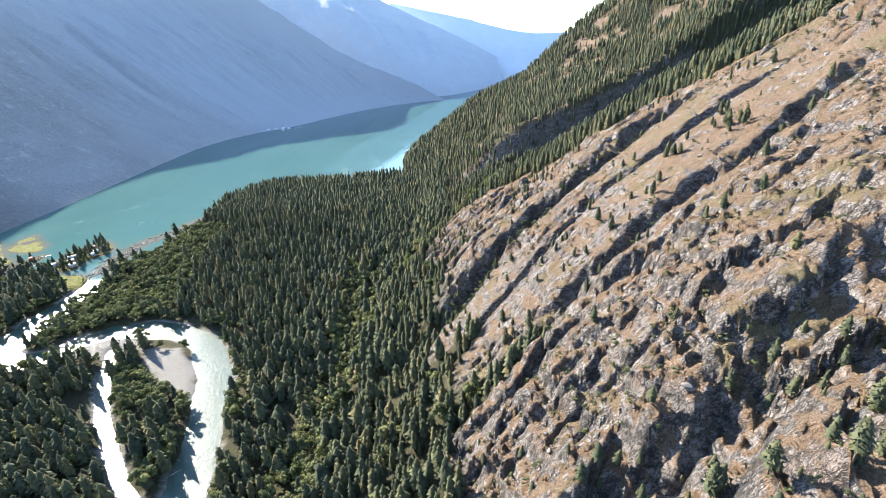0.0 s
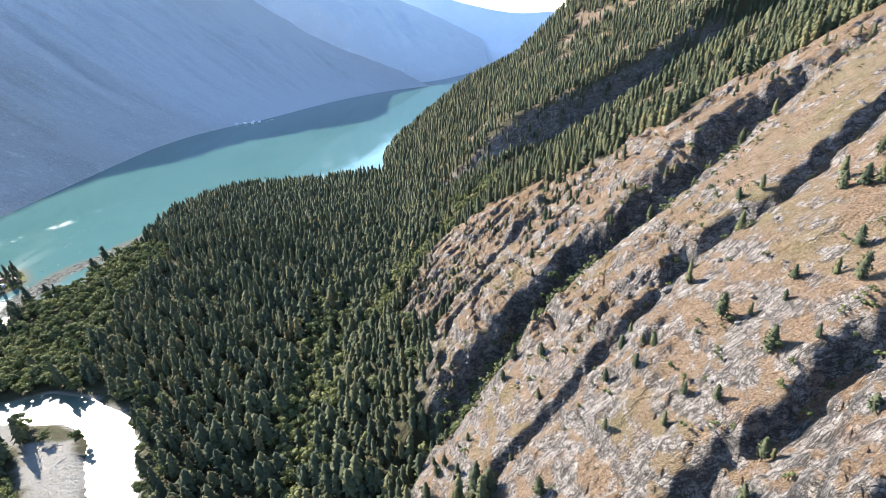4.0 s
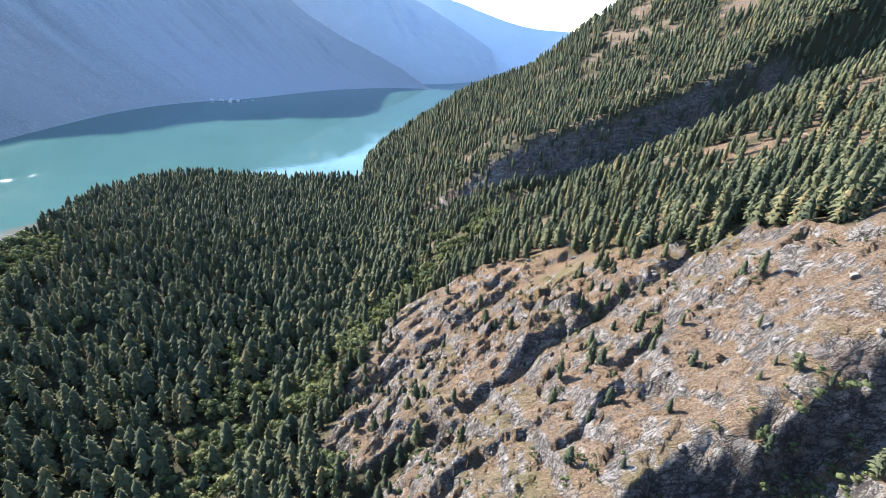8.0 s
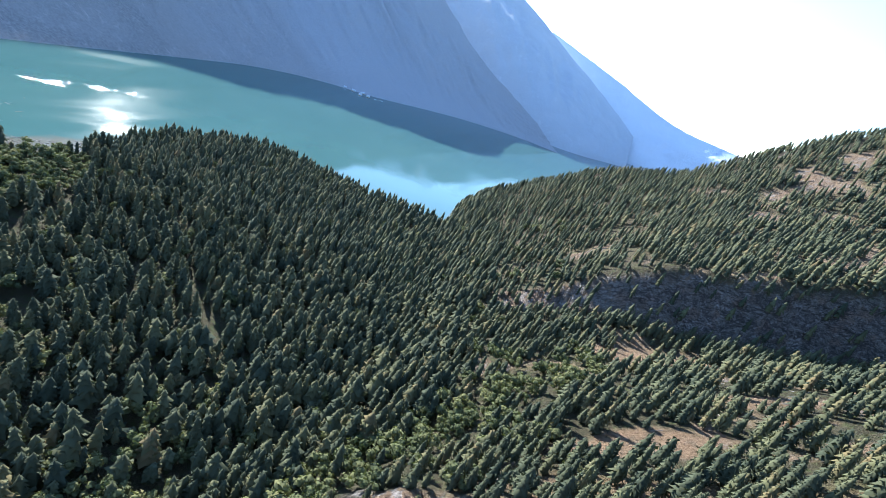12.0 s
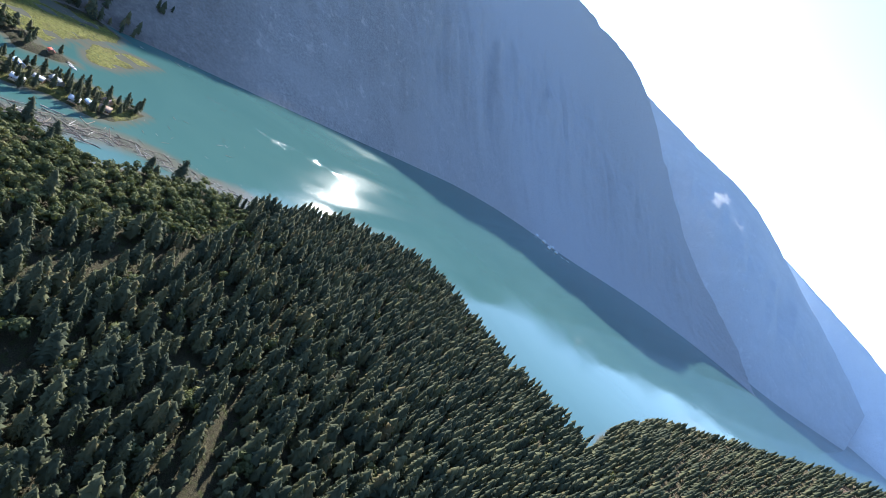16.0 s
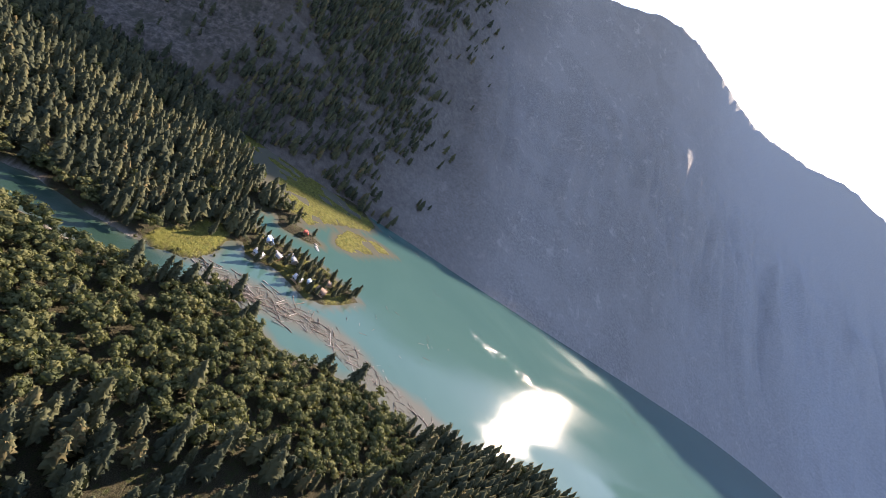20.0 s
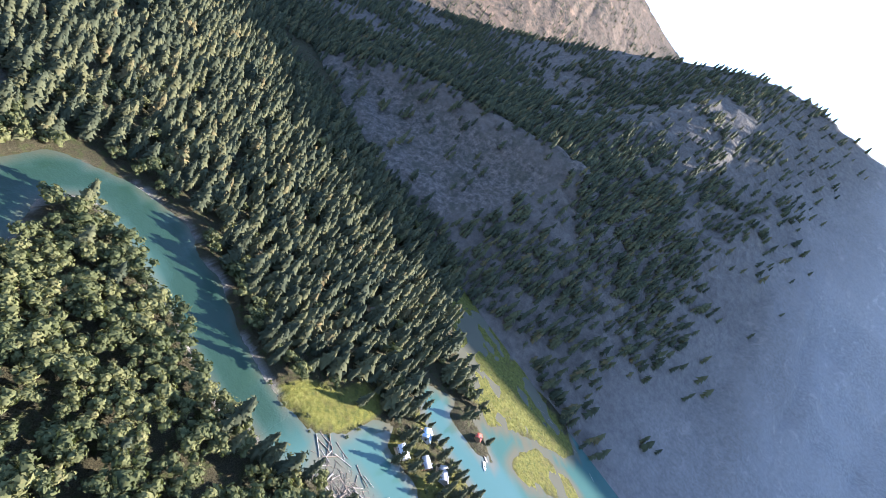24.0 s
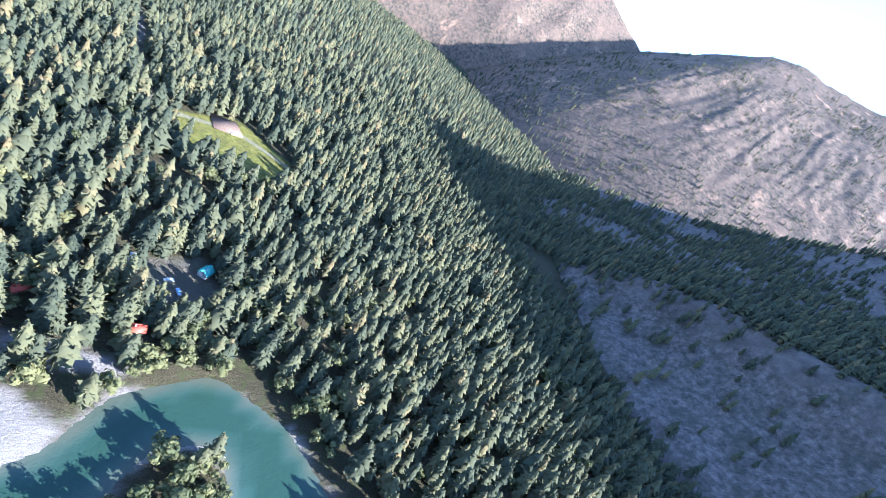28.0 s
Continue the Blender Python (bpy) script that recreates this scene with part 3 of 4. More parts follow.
def range_mesh(name, pairs, material, label, k, spacing=14.0, rows=95, ribs=260.0, deep=0.12, crest=1.0, shelf=None, woods=(-3500, -3600), relief=1.0, crags=7.0):
    """A mountain side swept between its foot and its crest: rows of (foot x, y, crest x, y, height)."""
    p = np.array(pairs, float)
    run = np.r_[0, np.cumsum(np.hypot(*np.diff(p[:, :2] * 0.5 + p[:, 2:4] * 0.5, axis=0).T))]
    s = np.linspace(0, run[-1], int(run[-1] / spacing) + 1)
    q = np.stack([np.interp(s, run, p[:, i]) for i in range(5)], 1)
    ker = np.hanning(41) / np.hanning(41).sum()
    q = np.stack([np.convolve(np.pad(q[:, i], 20, mode="edge"), ker, "valid") for i in range(5)], 1)
    u = np.linspace(0, 1.3, rows)
    S, U = np.meshgrid(s, u, indexing="ij")
    X = q[:, None, 0] + (q[:, None, 2] - q[:, None, 0]) * U
    Y = q[:, None, 1] + (q[:, None, 3] - q[:, None, 1]) * U
    H = q[:, None, 4]
    up = np.where(U < 1, U ** (0.86 + (0.36 * smooth(480, 850, Y) if shelf else 0)), 1 - (U - 1) * 1.6)
    if shelf:
        up -= 0.13 * np.exp(-(((U - 0.65) / 0.22) ** 2)) * smooth(520, 350, Y)
    bend = 0.35 * fbm(S / 300, U * 2.2, 3, k + 2)
    rib = fbm(S / ribs + 0.25 * U, U * 1.6, 5, k, 0.46)
    spur = 1 - 2.2 * np.abs(fbm(S / 210 + bend, U * 1.3 + bend, 4, k + 12, 0.5))
    chute = 1 - 3.0 * np.abs(fbm(S / 62 + 2.5 * bend, U * 3.0, 4, k + 14, 0.55))
    calm = 1 - (smooth(0.45, 0.75, U) * smooth(700, 900, Y) if shelf else 0)
    crag = fbm(X / 26, Y / 26 + U * 9, 5, k + 9, 0.62)
    body = np.sin(np.pi * np.clip(U, 0, 1)) ** 1.3
    Z = H * up + body * (calm * H * deep * rib + relief * calm * smooth(1.0, 0.55, U) * (0.045 * H * spur - 0.016 * H * np.clip(chute, 0, 1)) + calm * crags * crag) + crest * H * 0.02 * fbm(S / 90, S * 0 + 0.5, 4, k + 5) * np.clip(U, 0, 1) ** 30 + crest * (9 * fbm(S / 34, S * 0 + 0.7, 3, k + 6, 0.6)) * np.clip(U, 0, 1) ** 40 - 3 * (U < 0.02)
    bare = np.zeros_like(X)
    if shelf:
        d, a = to_line(X, Y, shelf)
        Z += 24 * np.exp(-(d / 26) ** 2) * smooth(0, 0.5, a) * smooth(0.005, 0.03, U)
        bare = bare_west(X, Y)
        Z -= 14 * smooth(0, 55, inside(X, Y, BOWL)) * smooth(0.02, 0.08, U)
        Z += bare * (2.5 * fbm(X / 9, Y / 9, 4, 44, 0.6) + 5 * fbm(X / 40, Y / 22, 3, 45))
    idx = np.arange(S.size).reshape(S.shape)
    quads = np.stack([idx[:-1, :-1], idx[1:, :-1], idx[1:, 1:], idx[:-1, 1:]], -1).reshape(-1, 4)
    # the western slope's last mask paints haze in, growing with distance up the lake
    ob = mesh_object(name, np.stack([X, Y, Z], -1).reshape(-1, 3), quads, material, {"wood": smooth(*woods, Y + 60 * fbm(X / 120, Y / 120, 3, k + 3)).ravel(), "bare": bare.ravel(), "far_haze": (0.85 * smooth(1350, 2200, Y + 200 * rib) * (shelf is not None)).ravel()}, "structure", label, "mountain", True)
    return ob, X, Y, Z


SHELF = [(-985, 60), (-1041, 178), (-1053, 265), (-1054, 350), (-1058, 457), (-1064, 515)]
BOWL = [(-975, 80), (-1026, 170), (-1040, 265), (-1042, 350), (-1048, 450), (-1052, 500), (-1000, 505), (-935, 480), (-880, 455), (-890, 320), (-930, 190)]
OUTCROPS = [[(-1200, 330), (-1215, 380), (-1245, 450), (-1290, 560), (-1320, 560), (-1300, 440), (-1250, 340)], [(-1040, 440), (-1040, 520), (-1085, 525), (-1082, 450)]]


def bare_west(x, y):
    """Open brush and rock on the western slope: the bowl under the shelf, and outcrops."""
    n = 22 * fbm(x / 45, y / 45, 4, 46, 0.6)
    return np.maximum(smooth(-10, 16, inside(x, y, BOWL) + n), np.maximum.reduce([smooth(-8, 10, inside(x, y, p) + n) for p in OUTCROPS]))


WEST = [(-1180, -430, -1230, -410, 50), (-1060, -150, -1400, -290, 120), (-980, 50, -1595, -133, 215), (-925, 200, -1622, 62, 335), (-895, 330, -1640, 231, 440), (-876, 440, -1675, 334, 526), (-858, 540, -1777, 427, 619), (-850, 650, -1918, 580, 728), (-842, 800, -1868, 736, 698), (-838, 1000, -1932, 981, 742)]
WEST += [(-838, 1150, -1923, 1138, 729), (-842, 1400, -2079, 1487, 914), (-840, 1600, -2104, 1727, 915), (-800, 1750, -2167, 2184, 875), (-720, 1900, -2278, 2553, 967), (-640, 1960, -2171, 2819, 1006), (-530, 2200, -1982, 2927, 953), (-425, 2400, -1348, 2906, 787), (-300, 2550, -990, 2909, 547), (-154, 2680, -560, 2833, 255), (27, 2740, -100, 2790, 60)]
NORTH = [(-1000, 2950, -1800, 3600, 900), (-700, 2950, -1398, 3769, 841), (-400, 2950, -1123, 3871, 778), (-100, 2900, -763, 3966, 772), (60, 2980, -273, 4133, 514), (200, 3200, 41, 4140, 387), (450, 3600, 500, 4050, 130)]
SOUTH = [(-2300, -1200, -2950, -1560, 520), (-1900, -1500, -2600, -2046, 709), (-1750, -1700, -2315, -2261, 830), (-1500, -1900, -2010, -2444, 1000), (-1200, -2050, -1577, -2637, 1000), (-800, -2150, -1004, -2790, 700), (-300, -2200, -414, -2850, 520), (200, -2100, 300, -2900, 600)]
SOUTHWEST = [(-1600, -2000, -2160, -2280, 250), (-1500, -1700, -2300, -2100, 525), (-1450, -1400, -2590, -1960, 745), (-1500, -1000, -3170, -1659, 1185), (-1750, -500, -3450, -1390, 1185), (-2200, -100, -3770, -1030, 1250), (-2600, 300, -4080, -430, 1130), (-2900, 700, -4375, 235, 1075), (-3100, 900, -4450, 780, 985)]
FAR = [(-600, 4100, -500, 4500, 640), (-200, 4000, -180, 4420, 560), (150, 3950, 320, 4400, 455), (420, 3900, 560, 4380, 355), (700, 3950, 800, 4400, 325), (1000, 4000, 1050, 4450, 340), (1500, 4000, 1600, 4500, 330)]
west, WX, WY, WZ = range_mesh("mountain_west", WEST, SLOPE_W, "steep forested mountainside of grey rock across the lake, paled by painted haze", 100, 10, 170, 260, 0.03, 0.8, SHELF, (1080, 700))
north, NX, NY, NZ = range_mesh("mountain_north", NORTH, SLOPE_N, "mountain falling to the lake behind a spur, tinted with painted haze", 400, 20, 80, 260, 0.1, 0.6)
southwest, SX, SY, SZ = range_mesh("mountain_southwest", SOUTHWEST, SLOPE_S, "sunlit bare rocky mountain above the valley", 200, 11, 150, 160, 0.015, 0.7, relief=0.25, crags=9.0)
south, OX, OY, OZ = range_mesh("mountain_south", SOUTH, SLOPE_S, "high rocky peak closing the valley", 500, 22, 80, 200, 0.06, 0.7, relief=0.6)
far, FX, FY, FZ = range_mesh("mountain_far", FAR, SLOPE_F, "distant mountains at the end of the lake, tinted with painted haze", 300, 25, 60, 260, 0.12, 0.5)

# ---- trees ----
rng = np.random.default_rng(5)


def conifer(seed, layers, points, wide, bare, tufts=0):
    """A full conifer of height 1: drooping skirts of boughs with ragged rims, and loose tufts on them."""
    r = np.random.default_rng(seed)
    V, T = [], []
    lobe, squeeze = r.uniform(0, 6.28), r.uniform(0.8, 1.0)
    for k in range(layers):
        f = (k + r.uniform(-0.15, 0.25)) / layers
        z = bare + (0.97 - bare) * max(f, 0)
        R = wide * min(1.0, 0.62 + 2.4 * max(f, 0)) * (1 - max(f, 0)) ** 0.58 * r.uniform(0.86, 1.12) + 0.012
        top = min(1.0, z + (1.0 - bare) / layers * 1.5 + 0.25 * R)
        o, n, a0 = len(V), 2 * points, r.uniform(0, 6.28)
        V.append((r.normal(0, 0.006), r.normal(0, 0.006), top))
        for i in range(n):
            a = a0 + 6.283 * (i + r.uniform(-0.25, 0.25)) / n
            q = R * (r.uniform(0.85, 1.25) if i % 2 else r.uniform(0.5, 0.78)) * (1 + 0.22 * math.cos(a - lobe))
            V.append((math.cos(a) * q, math.sin(a) * q * squeeze, z + (-0.22 * R if i % 2 else 0.12 * R) + r.normal(0, 0.012)))
        T += [(o, o + 1 + i, o + 1 + (i + 1) % n) for i in range(n)]
        for _ in range(tufts):
            a, e, q = r.uniform(0, 6.28), r.uniform(0.45, 1.05), (0.28 * R + 0.014) * r.uniform(0.7, 1.3)
            p = np.array([math.cos(a) * R * e, math.sin(a) * R * e, z + (top - z) * max(0.0, 1 - e) + 0.03])
            d1, d2 = r.normal(size=3), r.normal(size=3)
            d1, d2 = d1 / np.linalg.norm(d1) * q, d2 / np.linalg.norm(d2) * q
            T.append((len(V), len(V) + 1, len(V) + 2))
            V.extend([p + d1, p + d2, p - 0.6 * (d1 + d2)])
    return np.array([tuple(v) for v in V], float), np.array(T)


GOLD = (1 + 5 ** 0.5) / 2
ICO_V = np.array([(-1, GOLD, 0), (1, GOLD, 0), (-1, -GOLD, 0), (1, -GOLD, 0), (0, -1, GOLD), (0, 1, GOLD), (0, -1, -GOLD), (0, 1, -GOLD), (GOLD, 0, -1), (GOLD, 0, 1), (-GOLD, 0, -1), (-GOLD, 0, 1)]) / (1 + GOLD**2) ** 0.5
ICO_F = [tuple(int(c, 16) for c in f) for f in "0b5 051 017 07a 0ab 159 5b4 ba2 a76 718 394 342 326 368 389 495 24b 62a 867 981".split()]


def broadleaf(seed, clumps=10, leaves=16):
    """A broad crown of height 1: lumpy clumps of foliage fringed with small tilted leaf sprays."""
    r = np.random.default_rng(seed)
    V, T = [], []
    for c in range(clumps):
        a, rad = r.uniform(0, 6.28), r.uniform(0.03, 0.27)
        ctr = np.array([math.cos(a) * rad, math.sin(a) * rad, r.uniform(0.36, 0.86) - 0.5 * rad])
        size = r.uniform(0.11, 0.19)
        o = len(V)
        V.extend(ctr + v * size * r.uniform(0.45, 0.9) * np.array([1, 1, 0.85]) for v in ICO_V)
        T.extend((o + i, o + j, o + k) for i, j, k in ICO_F if min(ICO_V[i][2], ICO_V[j][2], ICO_V[k][2]) > -0.8)
        for _ in range(leaves):
            d = r.normal(size=3)
            d[2] = abs(d[2]) - 0.25
            d /= np.linalg.norm(d)
            p = ctr + d * size * r.uniform(0.6, 1.1)
            t1 = np.cross(d, r.normal(size=3))
            t1 /= np.linalg.norm(t1)
            t2 = np.cross(d, t1) + d * r.uniform(-0.6, 0.6)
            q = 0.042 * r.uniform(0.6, 1.5)
            o = len(V)
            V.extend([p + t1 * q, p - t1 * q * 0.5 + t2 * q, p - t1 * q * 0.5 - t2 * q])
            T.append((o, o + 1, o + 2))
    return np.array(V), np.array(T)


def plant(name, templates, pts, heights, widths, material, label, category, tint=None):
    """Joins many copies of the templates, one at each point, into one mesh."""
    n = len(pts)
    pick, turn = rng.integers(0, len(templates), n), rng.uniform(0, 6.28, n)
    leanx, leany = rng.normal(0, 0.02, n), rng.normal(0, 0.02, n)
    tint = rng.uniform(0, 1, n) if tint is None else tint
    VS, FS, TS, o = [], [], [], 0
    for k, (V, T) in enumerate(templates):
        sel = np.nonzero(pick == k)[0]
        if not len(sel):
            continue
        c, s = np.cos(turn[sel])[:, None], np.sin(turn[sel])[:, None]
        w, h = widths[sel][:, None], heights[sel][:, None]
        z = V[None, :, 2] * h
        x = (V[None, :, 0] * c - V[None, :, 1] * s) * w + z * leanx[sel][:, None] + pts[sel, 0][:, None]
        y = (V[None, :, 0] * s + V[None, :, 1] * c) * w + z * leany[sel][:, None] + pts[sel, 1][:, None]
        VS.append(np.stack([x, y, z + pts[sel, 2][:, None]], -1).reshape(-1, 3))
        FS.append((T[None] + (np.arange(len(sel)) * len(V))[:, None, None] + o).reshape(-1, 3))
        TS.append(np.repeat(tint[sel], len(V)))
        o += len(sel) * len(V)
    return mesh_object(name, np.concatenate(VS), np.concatenate(FS), material, {"tint": np.concatenate(TS)}, "stuff", label, category)


def scatter(x0, x1, y0, y1, step, keep):
    """Jittered points on the land where keep(x, y, z) exceeds a chance."""
    xs, ys = np.meshgrid(np.arange(x0, x1, step), np.arange(y0, y1, step))
    x, y = xs.ravel() + rng.uniform(-0.48, 0.48, xs.size) * step, ys.ravel() + rng.uniform(-0.48, 0.48, xs.size) * step
    z = land(x, y)
    ok = keep(x, y, z) > rng.uniform(0, 1, x.size)
    return np.stack([x[ok], y[ok], z[ok] - 0.3], -1)


def open_ground(x, y):
    g = np.maximum.reduce([inside(x, y, p) for p in (LAWN, MARSH, ISLE, FIELD, CAMP, SPIT, SMALL_SPIT) + tuple(BARS)])
    d, _ = to_line(x, y, ROAD)
    return (g < 0) & (rapids(x, y) > 2.5) & (d > 5)


COTTONWOODS = [(-392, 470), (-440, 448), (-480, 440), (-502, 470), (-505, 500), (-492, 540), (-490, 600), (-510, 640), (-488, 690), (-478, 760), (-455, 820), (-405, 800), (-394, 700), (-384, 620), (-365, 560), (-350, 500)]
DRAW = [(-70, 520), (-30, 610), (20, 680), (70, 740)]


def leafy(x, y):
    """Chance of broadleaf trees: along the river and the lake shore."""
    a = 0.92 * smooth(-12, 8, inside(x, y, COTTONWOODS) + 14 * fbm(x / 30, y / 30, 3, 73))
    d, _ = to_line(x, y, RIVER)
    isle = smooth(60, 30, np.hypot(x + 300, y - 360))
    foot = smooth(40, 10, np.abs(x + 110 - 20 * fbm(y / 60, y * 0, 2, 71))) * smooth(640, 560, y) * 0.6
    dd, _ = to_line(x, y, DRAW)
    foot = np.maximum(foot, smooth(30, 8, dd) * 0.7)
    return np.clip(np.maximum(np.maximum(a, isle), foot + smooth(45, 20, d) * 0.4 + 0.06), 0, 1)


def fir_chance(x, y, z):
    r = rock_share(x, y) * smooth(6, 30, z)
    thin = smooth(-0.5, -0.12, fbm(x / 38, y / 38, 4, 72))
    return (z > 0.6) * open_ground(x, y) * (1 - r * np.where((y > 860) & (y < 905), 0.55, 1.0)) * (1 - leafy(x, y)) ** 1.8 * (0.42 + 0.58 * thin) * (1 - 0.85 * glades(x, y)) * np.where(z > 40, 0.9, 1.0)


firs = [conifer(s, 8, 6, 0.18 + 0.013 * s, 0.1, 6) for s in range(7)]
firs_mid = [conifer(10 + s, 6, 5, 0.2 + 0.014 * s, 0.08, 4) for s in range(6)]
firs_dot = [conifer(30 + s, 4, 4, 0.22 + 0.01 * s, 0.05) for s in range(6)]
broad = [broadleaf(40 + s, 9, 26) for s in range(6)]
pts = np.concatenate([scatter(-880, -110, 30, 860, 8.9, fir_chance), scatter(-110, 380, 30, 860, 6.4, fir_chance)])
h = (10 + 20 * rng.beta(2.0, 1.9, len(pts))) * np.where(pts[:, 2] > 40, 0.75, 1)
w = (0.6 * h + 8) * rng.uniform(0.85, 1.4, len(pts)) * np.where(pts[:, 2] > 40, 0.75, 1)
close = (pts[:, 0] > -560) & (pts[:, 0] < -190) & (pts[:, 1] > 300) & (pts[:, 1] < 840) | (pts[:, 0] > -20) & (pts[:, 1] > 420) & (pts[:, 1] < 680)
plant("valley_forest", firs, pts[close], h[close], w[close], FIR, "dense forest of dark green conifers on the valley floor", "forest")
plant("slope_forest", firs_mid, pts[~close], h[~close], w[~close], FIR, "dark green conifers at the foot of the slopes and by the lake", "forest")
pts = scatter(-1180, -160, -300, 30, 10.5, fir_chance)
h = rng.uniform(13, 25, len(pts))
plant("deep_forest", firs_mid, pts, h, h * rng.uniform(1.0, 1.5, len(pts)), FIR, "tall conifer forest on the valley floor above the river", "forest")
pts = np.concatenate([scatter(-500, 640, 860, 1480, 6.4, fir_chance), scatter(-160, 500, -400, 50, 13, fir_chance), scatter(380, 640, 350, 860, 10, fir_chance)])
h = rng.uniform(14, 25, len(pts)) * np.where(pts[:, 2] > 40, 0.7, 1)
plant("hill_forest", firs_dot, pts, h, h * rng.uniform(0.75, 1.15, len(pts)), FIR, "conifer forest over the wooded hill and valley", "forest")
pts = scatter(-1700, -160, -2100, -280, 21.0, lambda x, y, z: (z > 0.6) * (x > -1130 + 0.5 * y) * 0.95)
h = rng.uniform(17, 27, len(pts))
plant("up_valley_forest", firs_dot, pts, h, h * rng.uniform(1.1, 1.6, len(pts)), FIR, "conifer forest reaching up the valley", "forest")
pts = scatter(-860, 90, 120, 1120, 8.0, lambda x, y, z: (z > 0.5) * open_ground(x, y) * leafy(x, y) * (z < 110) * (1 - rock_share(x, y) * (z > 20)))
h = rng.uniform(10, 18, len(pts))
plant("broadleaf_wood", broad, pts, h, h * rng.uniform(0.95, 1.5, len(pts)), LEAF, "green broadleaf trees along the river and shore", "forest")

# trees on the mountainside across the lake, thick in bands and thin on bare ribs


def on_range(X, Y, Z, n, lo, hi, first, last, k, chance):
    a, b = rng.uniform(first, last, n) * (X.shape[0] - 2), rng.uniform(lo, hi, n) * (X.shape[1] - 2)
    i, j = a.astype(int), b.astype(int)
    f, g = a - i, b - j

    def at(A):
        return (A[i, j] * (1 - f) + A[i + 1, j] * f) * (1 - g) + (A[i, j + 1] * (1 - f) + A[i + 1, j + 1] * f) * g

    p = np.stack([at(X), at(Y), at(Z) - 0.5], -1)
    return p[chance(p[:, 0], p[:, 1], fbm(p[:, 0] / 90, p[:, 1] / 130, 4, k)) > rng.uniform(0, 1, n)]


BAND = [(-985, -60), (-1100, 120), (-1140, 330), (-1150, 560), (-1090, 720)]


def west_chance(x, y, n):
    """Thick above the shelf and along the foot, thin on the open slopes."""
    d, _ = to_line(x, y, BAND)
    thick = smooth(120, 45, d + 40 * n)
    return np.maximum(thick, 0.12 + 0.75 * smooth(-0.2, 0.3, n)) * (1 - 0.88 * bare_west(x, y)) * smooth(900, 620, y + 60 * n)


pts = np.concatenate([on_range(WX, WY, WZ, 16000, 0.0, 0.4, 0.0, 0.5, 81, west_chance), on_range(WX, WY, WZ, 9000, 0.4, 0.77, 0.0, 0.45, 82, west_chance)])
h = rng.uniform(11, 23, len(pts))
plant("mountain_forest", firs_dot, pts, h, h * rng.uniform(0.95, 1.35, len(pts)), FIR, "conifers standing thick and thin on the shaded mountainside", "forest")
pts = on_range(SX, SY, SZ, 11000, 0.0, 0.78, 0.0, 1.0, 83, lambda x, y, n: np.maximum(0.1 + 0.8 * smooth(-0.1, 0.35, n), smooth(500, 0, to_line(x, y, [(-1500, -1400), (-1500, -1000), (-1750, -500), (-2200, -100)])[0])))
h = rng.uniform(10, 20, len(pts))
plant("cliff_forest", firs_dot, pts, h, h * rng.uniform(0.95, 1.3, len(pts)), FIR, "scattered conifers on the sunlit rocky mountain", "forest")

# ---- single trees on the rock slope ----


def part(name, verts, faces, material, parent, label=""):
    return mesh_object(name, np.asarray(verts, float), np.asarray(faces), material, {"tint": np.full(len(verts), 0.5)}, "", label, "", False, parent)


def tube(points, radii, sides=7):
    """A tapered limb along the points: vertices and quads."""
    V, F = [], []
    for k, (p, r) in enumerate(zip(points, radii)):
        d = np.subtract(points[min(k + 1, len(points) - 1)], points[max(k - 1, 0)]).astype(float)
        d /= np.linalg.norm(d)
        a = np.cross(d, (0.31, 0.86, 0.4))
        a /= np.linalg.norm(a)
        b = np.cross(d, a)
        for i in range(sides):
            t = 2 * math.pi * i / sides
            V.append(np.asarray(p) + r * (math.cos(t) * a + math.sin(t) * b))
        if k:
            o = (k - 1) * sides
            F += [(o + i, o + (i + 1) % sides, o + sides + (i + 1) % sides, o + sides + i) for i in range(sides)]
    return V, F


def join(*pieces):
    V, F = [], []
    for v, f in pieces:
        F += [tuple(i + len(V) for i in q) for q in f]
        V += list(v)
    return V, F


def pine(seed, label, sparse):
    """A lone conifer: trunk and crown."""
    r = np.random.default_rng(seed)
    tree = tagged(new("pine_tree"), label, "tree", "conifers on the rock slope")
    part("trunk", *tube([(0, 0, -0.06), (0.01, 0, 0.3), (0.0, 0.01, 0.7), (0, 0, 0.97)], [0.022, 0.017, 0.01, 0.003], 6), BARK, tree)
    V, T = conifer(seed, 10 - 2 * sparse, 7, 0.19 + 0.04 * r.random(), 0.12 + 0.1 * sparse, 10)
    part("crown", V, T, FIR, tree)
    return tree


def snag(seed):
    """A bare dead tree with stubs of branches."""
    r = np.random.default_rng(seed)
    tree = tagged(new("dead_tree"), "bare grey dead tree standing on the rock slope", "tree", "dead trees on the rock slope")
    part("trunk", *tube([(0, 0, -0.05), (0.02, 0, 0.4), (0.05, 0.01, 0.98)], [0.025, 0.018, 0.004], 6), DEAD, tree)
    for _ in range(7):
        a, z, L = r.uniform(0, 6.28), r.uniform(0.3, 0.9), r.uniform(0.06, 0.17)
        part("branch", *tube([(0.04 * z, 0, z), (math.cos(a) * L, math.sin(a) * L, z - 0.02)], [0.008, 0.002], 4), DEAD, tree)
    return tree


def place(kinds, pts, lo, hi):
    """Copies of the kinds, one at each point; the first of each kind takes a point too."""
    used = {}
    for p in pts:
        k = int(rng.integers(0, len(kinds)))
        size = rng.uniform(lo, hi)
        m = pose(p[0], p[1], p[2], rng.normal(0, 2.5), rng.normal(0, 2.5), rng.uniform(0, 360))
